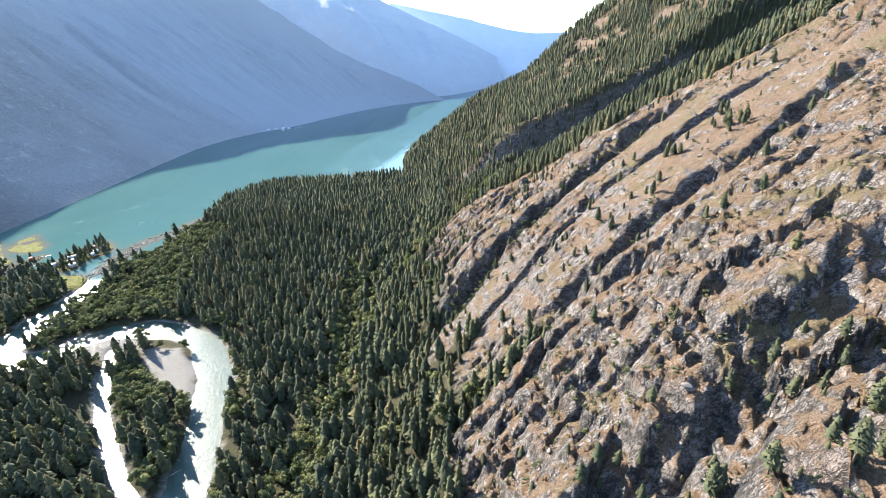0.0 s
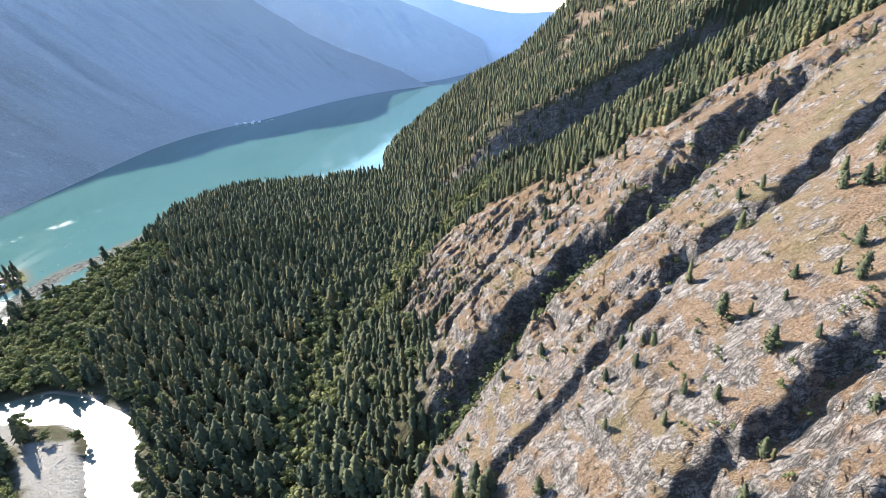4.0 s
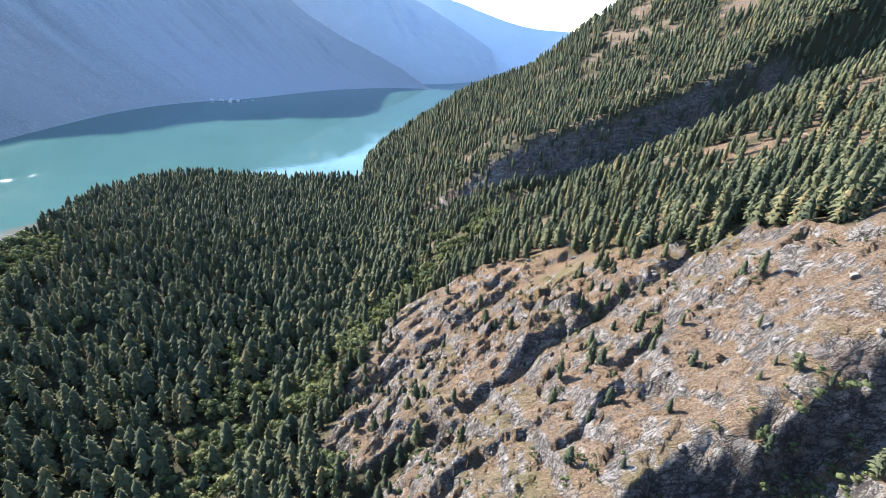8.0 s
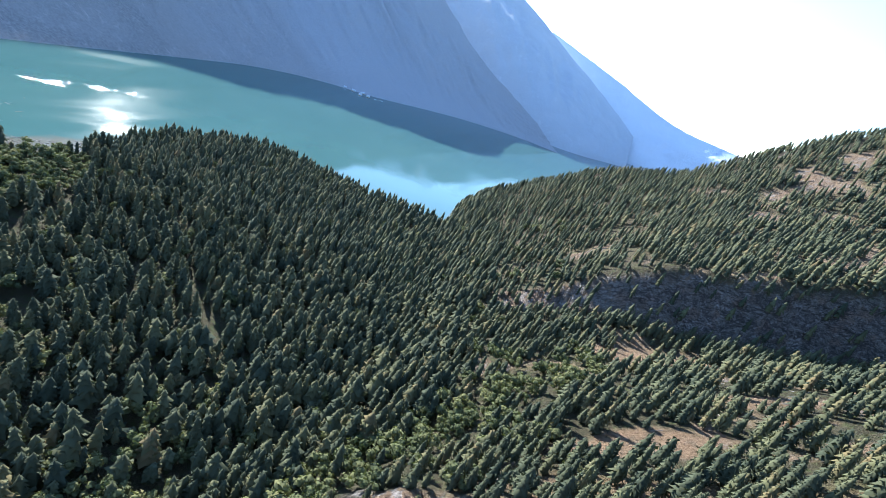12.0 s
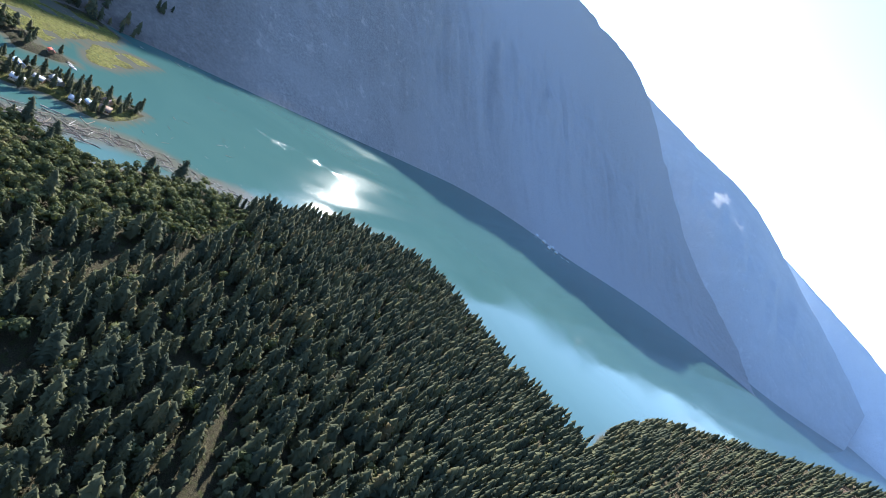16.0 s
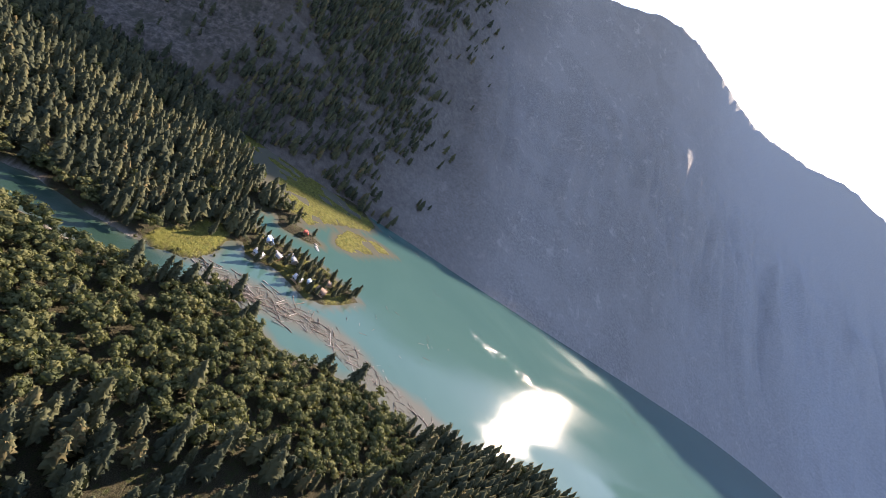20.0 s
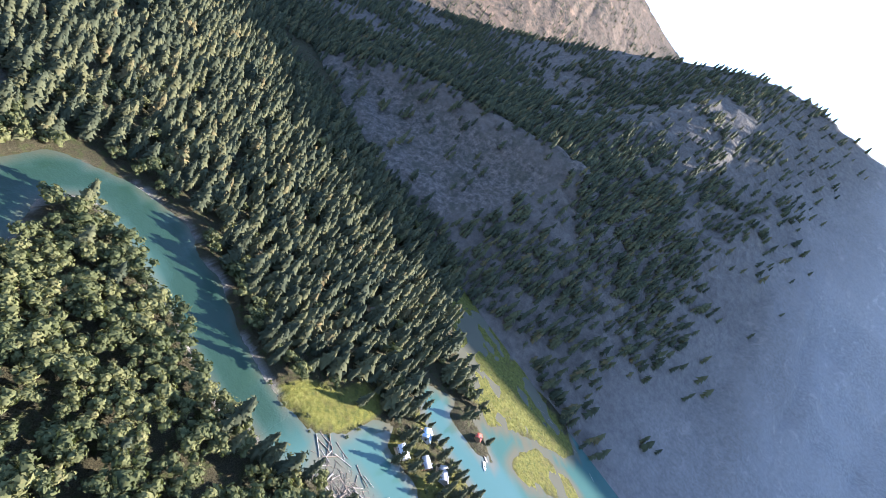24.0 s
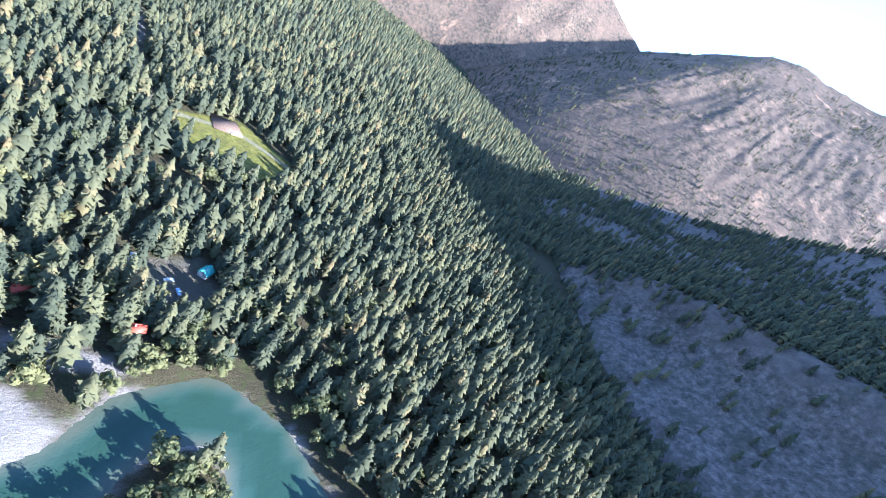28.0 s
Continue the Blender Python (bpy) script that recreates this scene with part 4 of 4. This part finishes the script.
        if k in used:
            copy_thing(kinds[k], m @ Matrix.Scale(size / used[k], 4))
        else:
            kinds[k].matrix_basis = m @ Matrix.Scale(size, 4)
            used[k] = size


def ledge_chance(x, y, z):
    clump = smooth(-0.05, 0.45, fbm(x / 28, y / 28, 3, 74))
    return rock_share(x, y) * (y < 640) * (0.018 + 0.16 * clump + 0.35 * smooth(135, 95, y) + 0.1 * smooth(20, 0, x))


near_ledge = scatter(-10, 140, 55, 128, 8.0, lambda x, y, z: 0.35 + 0 * x)
place([pine(50 + k, "dark green pine on the near rocky ledge", k % 2) for k in range(3)], near_ledge[:40], 7.0, 13.0)
place([pine(60 + k, "small dark green pine rooted in a rock ledge", k % 2) for k in range(6)], rng.permutation(scatter(-20, 300, 50, 640, 7.0, ledge_chance))[:170], 5.0, 11.0)
pts = scatter(-25, 300, 60, 640, 6.0, ledge_chance)
h = rng.uniform(3.0, 8.5, len(pts))
plant("ledge_pines", firs, pts, h, h * rng.uniform(0.9, 1.4, len(pts)), FIR, "small pines dotted over the rock ledges", "trees")
clump = [(x, y, float(land(np.array([x]), np.array([y]))[0]) - 0.2) for x, y in zip(rng.uniform(86, 132, 22), rng.uniform(482, 506, 22))]
place([pine(66 + k, "bushy green conifer in a clump on the knoll", 0) for k in range(3)], clump, 6.5, 12.0)
place([snag(90 + k) for k in range(3)], scatter(0, 220, 60, 600, 20, lambda x, y, z: rock_share(x, y) * 0.14)[:30], 5.0, 9.0)

def fallen(x, y, turn, length):
    dx, dy = 0.4 * length * math.cos(radians(turn)), 0.4 * length * math.sin(radians(turn))
    z = land(np.array([x, x + dx, x - dx]), np.array([y, y + dy, y - dy]))
    ob = new("fallen_log", fallen_data)
    rise = math.degrees(math.atan2(z[1] - z[2], 0.8 * length))
    ob.matrix_basis = pose(x, y, float(z[0] + (z[1] + z[2]) / 2) / 2 + 0.1, 0, 0, turn) @ pose(0, 0, 0, 0, -rise, 0) @ Matrix.Diagonal((length, length * 0.6, length * 0.6, 1))
    return tagged(ob, "bleached fallen tree trunk lying on the rocky slope", "log", "fallen trunks on the slope")


fallen_data = bpy.data.meshes.new("fallen_log")
V_, F_ = tube([(-0.5, 0, 0), (-0.1, 0.02, 0), (0.25, 0.0, 0.01), (0.5, 0.02, 0)], [0.03, 0.026, 0.02, 0.008], 7)
fallen_data.from_pydata([tuple(v) for v in V_], [], F_)
fallen_data.materials.append(DEAD)
for p in rng.permutation(np.concatenate([scatter(30, 300, 560, 760, 16, lambda x, y, z: 0.3 + 0 * x), scatter(20, 160, 70, 560, 30, lambda x, y, z: 0.25 + 0 * x)]))[:60]:
    fallen(float(p[0]), float(p[1]), rng.uniform(0, 360), rng.uniform(4, 8))



def boulder_mesh(seed):
    """An angular block of rock about 1 m across."""
    r = np.random.default_rng(seed)
    bm = bmesh.new()
    bmesh.ops.create_icosphere(bm, subdivisions=2, radius=0.5)
    cuts = [(Vector(r.normal(size=3)).normalized(), r.uniform(0.26, 0.42)) for _ in range(9)]
    stretch = Vector((r.uniform(0.9, 1.5), r.uniform(0.7, 1.0), r.uniform(0.55, 0.85)))
    for v in bm.verts:
        for n, d in cuts:
            over = v.co.dot(n) - d
            if over > 0:
                v.co -= n * over
        v.co = Vector((v.co.x * stretch.x, v.co.y * stretch.y, v.co.z * stretch.z)) + Vector(r.normal(0, 0.012, 3))
    me = bpy.data.meshes.new("boulder")
    bm.to_mesh(me)
    bm.free()
    me.materials.append(STONE)
    return me


STONE = plain_material("grey_stone", (0.1, 0.09, 0.082), (0.23, 0.205, 0.185), 1.6, 0.9, 0.15, 0.08)
blocks = [boulder_mesh(k) for k in range(6)]
for p in rng.permutation(scatter(-5, 240, 70, 560, 9.0, lambda x, y, z: rock_share(x, y) * (0.12 + 0.5 * smooth(0.0, 0.4, fbm(x / 34, y / 34, 3, 94)))))[:220]:
    size = float(rng.uniform(1.0, 2.2) + 2.6 * rng.random() ** 4)
    ob = new("boulder", blocks[int(rng.integers(0, len(blocks)))])
    ob.matrix_basis = pose(float(p[0]), float(p[1]), float(p[2]) + 0.1 + 0.12 * size, rng.normal(0, 18), rng.normal(0, 18), rng.uniform(0, 360)) @ Matrix.Scale(size, 4)
    tagged(ob, "angular grey boulder lying on the rock slope", "boulder", "boulders on the rock slope")

# shrubs: thick in the gully, thin on the ledges
bushes = [broadleaf(70 + s, 4, 14) for s in range(3)]


def shrub_chance(x, y, z):
    v = y - 0.30 * x + 9 * fbm(x / 70, y / 70, 3, 3)
    gully = 1.8 * np.exp(-((v - 332) / 10) ** 2) * smooth(125, 85, x) + 0.5 * np.exp(-((v - 126) / 8) ** 2) * smooth(120, 90, x)
    return rock_share(x, y) * (y < 640) * (0.9 * gully + 0.22 * smooth(0.0, 0.5, fbm(x / 20, y / 20, 2, 75)) + 0.03)


pts = scatter(-30, 260, 60, 600, 3.2, shrub_chance)
h = rng.uniform(1.2, 4.0, len(pts)) + 2.2 * (np.abs(pts[:, 1] - 0.3 * pts[:, 0] - 332) < 14)
plant("shrubs", bushes, pts, h, h * rng.uniform(1.2, 1.9, len(pts)), LEAF, "green shrubs in the gullies and cracks", "shrub", rng.uniform(0.0, 0.6, len(pts)))
tufts = [broadleaf(80 + s, 3, 6) for s in range(2)]
pts = scatter(-870, -690, 540, 820, 4.0, lambda x, y, z: (np.maximum(inside(x, y, MARSH), inside(x, y, ISLE)) > 0) * (z > 0.2) * smooth(0.0, 0.4, fbm(x / 16, y / 16, 2, 76)) * 0.5)
h = rng.uniform(1.0, 3.0, len(pts))
plant("marsh_bushes", tufts, pts, h, h * 1.6, LEAF, "low bushes dotted over the yellow marsh", "shrub")

# ---- the village on the spit and in the woods ----


def box(x0, x1, y0, y1, z0, z1):
    V = [(x, y, z) for z in (z0, z1) for x, y in ((x0, y0), (x1, y0), (x1, y1), (x0, y1))]
    return V, [(3, 2, 1, 0), (4, 5, 6, 7), (0, 1, 5, 4), (1, 2, 6, 5), (2, 3, 7, 6), (3, 0, 4, 7)]


def slab(p, q, r, s, thick):
    """A plate on four corners, thick downwards."""
    top = [Vector(v) for v in (p, q, r, s)]
    V = [tuple(v) for v in top] + [tuple(v - Vector((0, 0, thick))) for v in top]
    return V, [(0, 1, 2, 3), (7, 6, 5, 4), (0, 4, 5, 1), (1, 5, 6, 2), (2, 6, 7, 3), (3, 7, 4, 0)]


WALL_WOOD = plain_material("stained_boards", (0.16, 0.09, 0.05), (0.3, 0.19, 0.11), 2.0)
WALL_TAN = plain_material("tan_boards", (0.35, 0.22, 0.11), (0.5, 0.34, 0.19), 2.0)
WALL_GREY = plain_material("grey_boards", (0.3, 0.29, 0.27), (0.46, 0.44, 0.41), 2.0)
TIN = plain_material("white_metal_roof", (0.4, 0.43, 0.48), (0.58, 0.61, 0.66), 0.6, 0.4, 0.5)
TIN_BLUE = plain_material("blue_metal_roof", (0.28, 0.4, 0.58), (0.5, 0.62, 0.75), 0.6, 0.4, 0.5)
TIN_GREEN = plain_material("green_metal_roof", (0.05, 0.26, 0.22), (0.1, 0.36, 0.3), 0.6, 0.5, 0.4)
SHINGLE = plain_material("brown_shingles", (0.15, 0.1, 0.075), (0.27, 0.19, 0.15), 3.0)
SHINGLE_GREY = plain_material("grey_shingles", (0.25, 0.25, 0.26), (0.42, 0.42, 0.43), 3.0)
RED = plain_material("red_paint", (0.35, 0.06, 0.04), (0.5, 0.11, 0.07), 1.5, 0.6)
WHITE = plain_material("white_paint", (0.68, 0.68, 0.66), (0.82, 0.82, 0.8), 1.5, 0.5)
BLACK = plain_material("rubber", (0.02, 0.02, 0.02), (0.04, 0.04, 0.04), 5.0)
GLASS = plain_material("window_glass", (0.03, 0.04, 0.05), (0.05, 0.06, 0.07), 1.0, 0.08, 0.5)
SOIL = plain_material("bare_soil", (0.1, 0.066, 0.046), (0.18, 0.128, 0.095), 0.7)


def cabin(x, y, turn, w, d, wall, roof, label, porch=True, h=2.8):
    """A gabled cabin w wide along its ridge and d deep, with door, windows, chimney and deck."""
    z = float(land(np.array([x]), np.array([y]))[0])
    z = max(z, 0.6)
    house = tagged(new("cabin"), label, "house", "cabins of the lakeside village")
    rise, over = d * 0.36, 0.6
    V = [(-w / 2, -d / 2, -0.6), (w / 2, -d / 2, -0.6), (w / 2, d / 2, -0.6), (-w / 2, d / 2, -0.6), (-w / 2, -d / 2, h), (w / 2, -d / 2, h), (w / 2, d / 2, h), (-w / 2, d / 2, h), (-w / 2, 0, h + rise), (w / 2, 0, h + rise)]
    F = [(0, 1, 5, 4), (2, 3, 7, 6), (4, 5, 9, 8), (6, 7, 8, 9), (1, 2, 6, 5), (3, 0, 4, 7), (5, 6, 9, 9), (7, 4, 8, 8)]
    me = bpy.data.meshes.new("walls")
    me.from_pydata(V, [], [tuple(dict.fromkeys(f)) for f in F])
    me.materials.append(wall)
    walls = new("walls", me)
    walls.parent = house
    e, a = over, rise / (d / 2)
    for side in (-1, 1):
        p = [(-w / 2 - e, 0, h + rise + 0.12), (w / 2 + e, 0, h + rise + 0.12), (w / 2 + e, side * (d / 2 + e), h - a * e + 0.12), (-w / 2 - e, side * (d / 2 + e), h - a * e + 0.12)]
        part("roof_panel", *slab(*(p if side < 0 else p[::-1]), 0.14), roof, house)
    part("door", *box(-0.5, 0.5, -d / 2 - 0.06, -d / 2 + 0.02, 0, 2.05), WALL_GREY, house)
    for wx, side in ((-w * 0.32, -1), (w * 0.32, -1), (-w * 0.25, 1), (w * 0.25, 1)):
        win = part("window", *box(wx - 0.65, wx + 0.65, side * d / 2 - 0.05, side * d / 2 + 0.05, 0.9, 2.1), WHITE, house)
        part("pane", *box(wx - 0.55, wx + 0.55, side * d / 2 - 0.07, side * d / 2 + 0.07, 1.0, 2.0), GLASS, win)
    part("chimney", *box(w * 0.22, w * 0.22 + 0.6, 0.3, 0.9, h, h + rise + 1.0), SHINGLE_GREY, house)
    if porch:
        part("deck", *box(-w / 2, w / 2, -d / 2 - 2.6, -d / 2, -0.1, 0.08), WALL_TAN, house)
        for px in (-w / 2 + 0.15, w / 2 - 0.15):
            part("deck_post", *box(px - 0.08, px + 0.08, -d / 2 - 2.55, -d / 2 - 2.4, -0.8, 1.0), WALL_TAN, house)
    house.matrix_basis = pose(x, y, z, 0, 0, turn)
    return house


cabin(-611, 630, 25, 6.5, 5, WALL_WOOD, WALL_TAN, "small cabin with a tan roof beside the lawn", False)
cabin(-621, 659, 20, 9, 7.5, WALL_GREY, TIN_BLUE, "grey cabin with a pale blue metal roof")
cabin(-589, 657, 65, 9, 7, WALL_GREY, TIN, "cabin with a worn white metal roof by the water")
cabin(-603, 673, 60, 8, 7, WALL_WOOD, SHINGLE_GREY, "wooden cabin with a grey shingle roof")
cabin(-611, 687, 30, 11, 7.5, WALL_GREY, SHINGLE_GREY, "long grey cabin with a deck over the lake")
cabin(-584, 698, 65, 8, 7, WALL_GREY, TIN, "cabin with a bright white gabled metal roof")
cabin(-588, 710, 20, 6, 5, WALL_GREY, TIN_BLUE, "small cabin with a blue and white roof", False)
cabin(-585, 723, 70, 9.5, 8.5, WALL_WOOD, SHINGLE, "brown house with a shingle roof on the spit")
cabin(-604, 728, 35, 7.5, 6, WALL_TAN, SHINGLE, "tan wooden cabin facing the lake")
cabin(-678, 688, 5, 6, 5, WALL_WOOD, RED, "boathouse with a red roof on the small spit", False)
cabin(-661, 533, 40, 9, 7, WALL_GREY, SHINGLE_GREY, "grey roofed house among the trees")
cabin(-659, 551, 30, 9, 7, WALL_TAN, SHINGLE, "house with a pinkish brown roof among the trees")
cabin(-815, 532, 30, 8, 6, WALL_GREY, TIN, "pale roofed cabin at the edge of the marsh")
cabin(-657, 580, 10, 8, 6, WALL_WOOD, SHINGLE, "brown cabin in the woods behind the lawn", False)
cabin(-425, 325, 15, 8, 6, WALL_GREY, TIN, "white roofed cabin in a forest clearing", False)
cabin(-390, 362, 40, 9, 7, WALL_WOOD, RED, "cabin with a red roof among tall trees", False)
cabin(-464, 319, 60, 8, 6, WALL_GREY, TIN_GREEN, "cabin with a green metal roof by the yard", False)
cabin(-438, 373, 10, 6, 5, WALL_WOOD, RED, "small shed with a red roof near the river", False, 2.2)
for vx, vy, vt, vw in ((-655, 1915, 20, 10), (-640, 1945, 50, 9), (-690, 1935, 10, 11), (-718, 1925, 30, 9), (-668, 1960, 70, 12)):
    cabin(vx, vy, vt, vw, 8, WHITE, TIN, "pale lakeside lodge on the far shore")


def boat(x, y, turn, length, label):
    """A small motor boat afloat: hull, deck, windscreen, outboard."""
    b = tagged(new("boat"), label, "boat", "boats by the village")
    L, W = length, length * 0.17
    ring = [(-L / 2, -W), (L * 0.2, -W), (L / 2, 0), (L * 0.2, W), (-L / 2, W)]
    V = [(px, py * 0.75, -0.25) for px, py in ring] + [(px, py, 0.7) for px, py in ring]
    me = bpy.data.meshes.new("hull")
    me.from_pydata(V, [], [(4, 3, 2, 1, 0), (5, 6, 7, 8, 9)] + [(i, (i + 1) % 5, 5 + (i + 1) % 5, 5 + i) for i in range(5)])
    me.materials.append(WHITE)
    hull = new("hull", me)
    hull.parent = b
    part("cockpit", *box(-L * 0.4, L * 0.1, -W * 0.7, W * 0.7, 0.7, 0.78), WALL_GREY, b)
    part("windscreen", *box(L * 0.1, L * 0.14, -W * 0.7, W * 0.7, 0.7, 1.3), GLASS, b)
    part("outboard", *box(-L / 2 - 0.4, -L / 2, -0.2, 0.2, 0.2, 1.1), BLACK, b)
    b.matrix_basis = pose(x, y, 0.0, 0, 0, turn)
    return b


boat(-667, 707, 35, 9, "white motor boat moored at the small spit")
boat(-620, 700, 80, 7, "white boat tied beside the village dock")
boat(-606, 1985, 20, 12, "white boat at the far shore landing")
boat(-618, 1960, 60, 10, "white boat at the far shore landing")


def dock(x, y, turn, length, label):
    d = tagged(new("dock"), label, "dock", "docks on the lake")
    for i in range(int(length / 0.9)):
        part("plank", *box(i * 0.9, i * 0.9 + 0.84, -1.2, 1.2, 0.45, 0.55), DEAD, d)
    for i in range(0, int(length), 4):
        for side in (-1.1, 1.1):
            part("pile", *tube([(i + 0.4, side, -3), (i + 0.4, side, 0.9)], [0.14, 0.13], 6), BARK, d)
    d.matrix_basis = pose(x, y, 0, 0, 0, turn)
    return d


dock(-606, 696, 150, 14, "weathered plank dock beside the cabins")
dock(-680, 695, 60, 14, "plank dock beside the red boathouse")
dock(-630, 1958, 30, 26, "long dock at the far shore landing")
dock(-655, 1930, -30, 22, "dock at the far shore landing")


def pickup(x, y, turn, paint, label):
    """A parked pickup: body, cab, windows, bed rails, four wheels."""
    z = float(land(np.array([x]), np.array([y]))[0])
    t = tagged(new("pickup_truck"), label, "car", "parked vehicles")
    part("body", *box(-2.6, 2.6, -0.95, 0.95, 0.45, 1.05), paint, t)
    V, F = box(-0.6, 1.4, -0.88, 0.88, 1.05, 1.8)
    V = [(vx * (0.8 if vz > 1.5 else 1) + 0.1, vy * (0.88 if vz > 1.5 else 1), vz) for vx, vy, vz in V]
    part("cab", V, F, paint, t)
    part("windscreen", *box(1.22, 1.36, -0.7, 0.7, 1.12, 1.6), GLASS, t)
    for side in (-0.9, 0.82):
        part("bed_rail", *box(-2.6, -0.7, side, side + 0.08, 1.05, 1.4), paint, t)
    for wx in (-1.7, 1.7):
        for side in (-0.95, 0.7):
            part("wheel", *tube([(wx, side, 0.38), (wx, side + 0.12, 0.38), (wx, side + 0.25, 0.38)], [0.36, 0.38, 0.36], 12), BLACK, t)
    t.matrix_basis = pose(x, y, z, 0, 0, turn)
    return t


for px, py, pt, paint, lab in ((-446, 333, 20, WHITE, "white pickup in the forest yard"), (-441, 348, 70, WALL_GREY, "grey pickup in the forest yard"), (-452, 340, 110, TIN_BLUE, "blue pickup in the forest yard"), (-469, 118, 30, WHITE, "white truck beside the mown field"), (-413, 130, 10, WHITE, "white truck parked on the field road"), (-418, 134, 60, RED, "red truck parked on the field road")):
    pickup(px, py, pt, paint, lab)

# ---- driftwood ----
WET = plain_material("driftwood", (0.1, 0.078, 0.06), (0.29, 0.24, 0.195), 1.2)


def log_mesh(seed):
    r = np.random.default_rng(seed)
    bend = r.normal(0, 0.02, (4, 2))
    V, F = tube([(-0.5, 0, 0), (-0.15, *bend[0]), (0.2, *bend[1]), (0.5, *bend[2])], [0.034, 0.031, 0.026, 0.018], 7)
    for k in range(4):
        a = r.uniform(0, 6.28)
        v, f = tube([(-0.49, 0, 0), (-0.53, math.cos(a) * 0.06, math.sin(a) * 0.06)], [0.014, 0.004], 4)
        F += [tuple(i + len(V) for i in q) for q in f]
        V += v
    return V, F


log_data = []
for k in range(6):
    ob = part("driftwood_log", *log_mesh(k), WET if k % 3 else DEAD, None)
    log_data.append(ob)
line = np.array(LOG_LINE)
first = [True] * len(log_data)


def drift(x, y, turn, length, z=0.12):
    k = int(rng.integers(0, len(log_data)))
    m = pose(x, y, z, rng.normal(0, 4), rng.normal(0, 3), turn) @ Matrix.Diagonal((length, length * 0.9, length * 0.9, 1))
    if first[k]:
        ob, first[k] = log_data[k], False
    else:
        ob = new("driftwood_log", log_data[k].data)
    ob.matrix_basis = m
    tagged(ob, "bleached driftwood log stranded on the shoal", "log", "driftwood logs")


for _ in range(190):
    t = rng.beta(0.8, 1.7) * (len(line) - 1)
    i = int(min(t, len(line) - 2))
    p = line[i] + (line[i + 1] - line[i]) * (t - i)
    way = math.degrees(math.atan2(*(line[i + 1] - line[i])[::-1]))
    spread = 9.0 if t < 4 else 6.5
    drift(p[0] + rng.normal(0, spread), p[1] + rng.normal(0, spread), way + rng.normal(0, 55), rng.uniform(5.0, 17), rng.uniform(0.05, 0.6 if t < 3 else 0.15))
for a, b, turn in ((-536, 624, 100), (-541, 626, 60), (-533, 630, 10), (-537, 632, 150), (-540, 621, 95), (-532, 622, 60), (-536, 628, 40)):
    drift(a, b, turn, 14, 0.3)
for _ in range(34):
    drift(rng.uniform(-640, -490), rng.uniform(735, 900), rng.uniform(0, 180), rng.uniform(3, 9), 0.06)
for _ in range(14):
    drift(-830 + rng.normal(0, 10), rng.uniform(640, 900), rng.uniform(60, 120), rng.uniform(5, 12), 0.06)

# the raft of sticks and lesser logs between them
VS, FS, o = [], [], 0
for _ in range(800):
    t = rng.beta(0.8, 1.5) * (len(line) - 1)
    i = int(min(t, len(line) - 2))
    p = line[i] + (line[i + 1] - line[i]) * (t - i) + rng.normal(0, 8.0 if t < 4 else 5.5, 2)
    a, half, r0 = rng.uniform(0, 3.14), rng.uniform(0.8, 3.8), rng.uniform(0.06, 0.2)
    dx, dy, z = math.cos(a) * half, math.sin(a) * half, rng.uniform(0.0, 0.35)
    v, f = tube([(p[0] - dx, p[1] - dy, z), (p[0] + dx, p[1] + dy, z + rng.normal(0, 0.1))], [r0, r0 * 0.6], 5)
    VS += list(v)
    FS += [tuple(q + o for q in c) for c in f]
    o = len(VS)
tagged(part("driftwood_raft", VS, FS, WET, None), "tangle of brown sticks and small logs on the shoal", "driftwood", "", "stuff")

# logs and bleached trunks on the gravel bars and the river bank
for gx_, gy_, n in ((-228, 268, 16), (-300, 415, 8)):
    for _ in range(n):
        x, y = gx_ + rng.normal(0, 9), gy_ + rng.normal(0, 9)
        drift(x, y, rng.uniform(0, 180), rng.uniform(5, 12), max(0.15, float(land(np.array([x]), np.array([y]))[0]) + 0.2))

# lone conifers on the spits and the lawn
spit_pts = [(-598, 596), (-577, 614), (-600, 612), (-577, 657), (-586, 668), (-594, 682), (-598, 664), (-606, 700), (-608, 716), (-622, 712), (-626, 700), (-609, 738), (-612, 748), (-609, 757), (-588, 735), (-621, 645), (-632, 655), (-628, 670), (-618, 676), (-596, 708), (-575, 712), (-595, 740), (-602, 753), (-687, 697), (-684, 672), (-676, 668), (-690, 665), (-630, 688), (-640, 642)]
spit_pts = [(x, y, max(0.5, float(land(np.array([x]), np.array([y]))[0])) - 0.2) for x, y in spit_pts]
spit_pts += [tuple(p) for p in scatter(-640, -564, 632, 766, 8.5, lambda x, y, z: (inside(x, y, SPIT) > 1.5) * (z > 0.3) * 0.4)]
place([pine(160 + k, "tall dark conifer standing among the lakeside cabins", 0) for k in range(4)], spit_pts, 9.0, 19.0)
extra = scatter(-636, -570, 636, 762, 6.5, lambda x, y, z: (inside(x, y, SPIT) > 1) * 0.75)
h = rng.uniform(2.0, 5.5, len(extra))
plant("spit_bushes", broad, extra, h, h * rng.uniform(1.1, 1.7, len(extra)), LEAF, "green bushes between the lakeside cabins", "shrub")
extra = scatter(-612, -522, 576, 630, 7.0, lambda x, y, z: (inside(x, y, LAWN) > -4) * (inside(x, y, LAWN) < 4) * 0.7)
h = rng.uniform(1.5, 4.5, len(extra))
plant("lawn_bushes", broad, extra, h, h * 1.4, LEAF, "bushes round the edge of the lawn", "shrub")

# bare soil pad with a pale edge beside the mown field
pad = tagged(part("soil_pad", *slab((-446, 96, 3.2), (-470, 90, 3.2), (-478, 116, 3.2), (-452, 122, 3.2), 2.5), SOIL, None), "bare pinkish soil pad beside the mown field", "soil", "", "structure")
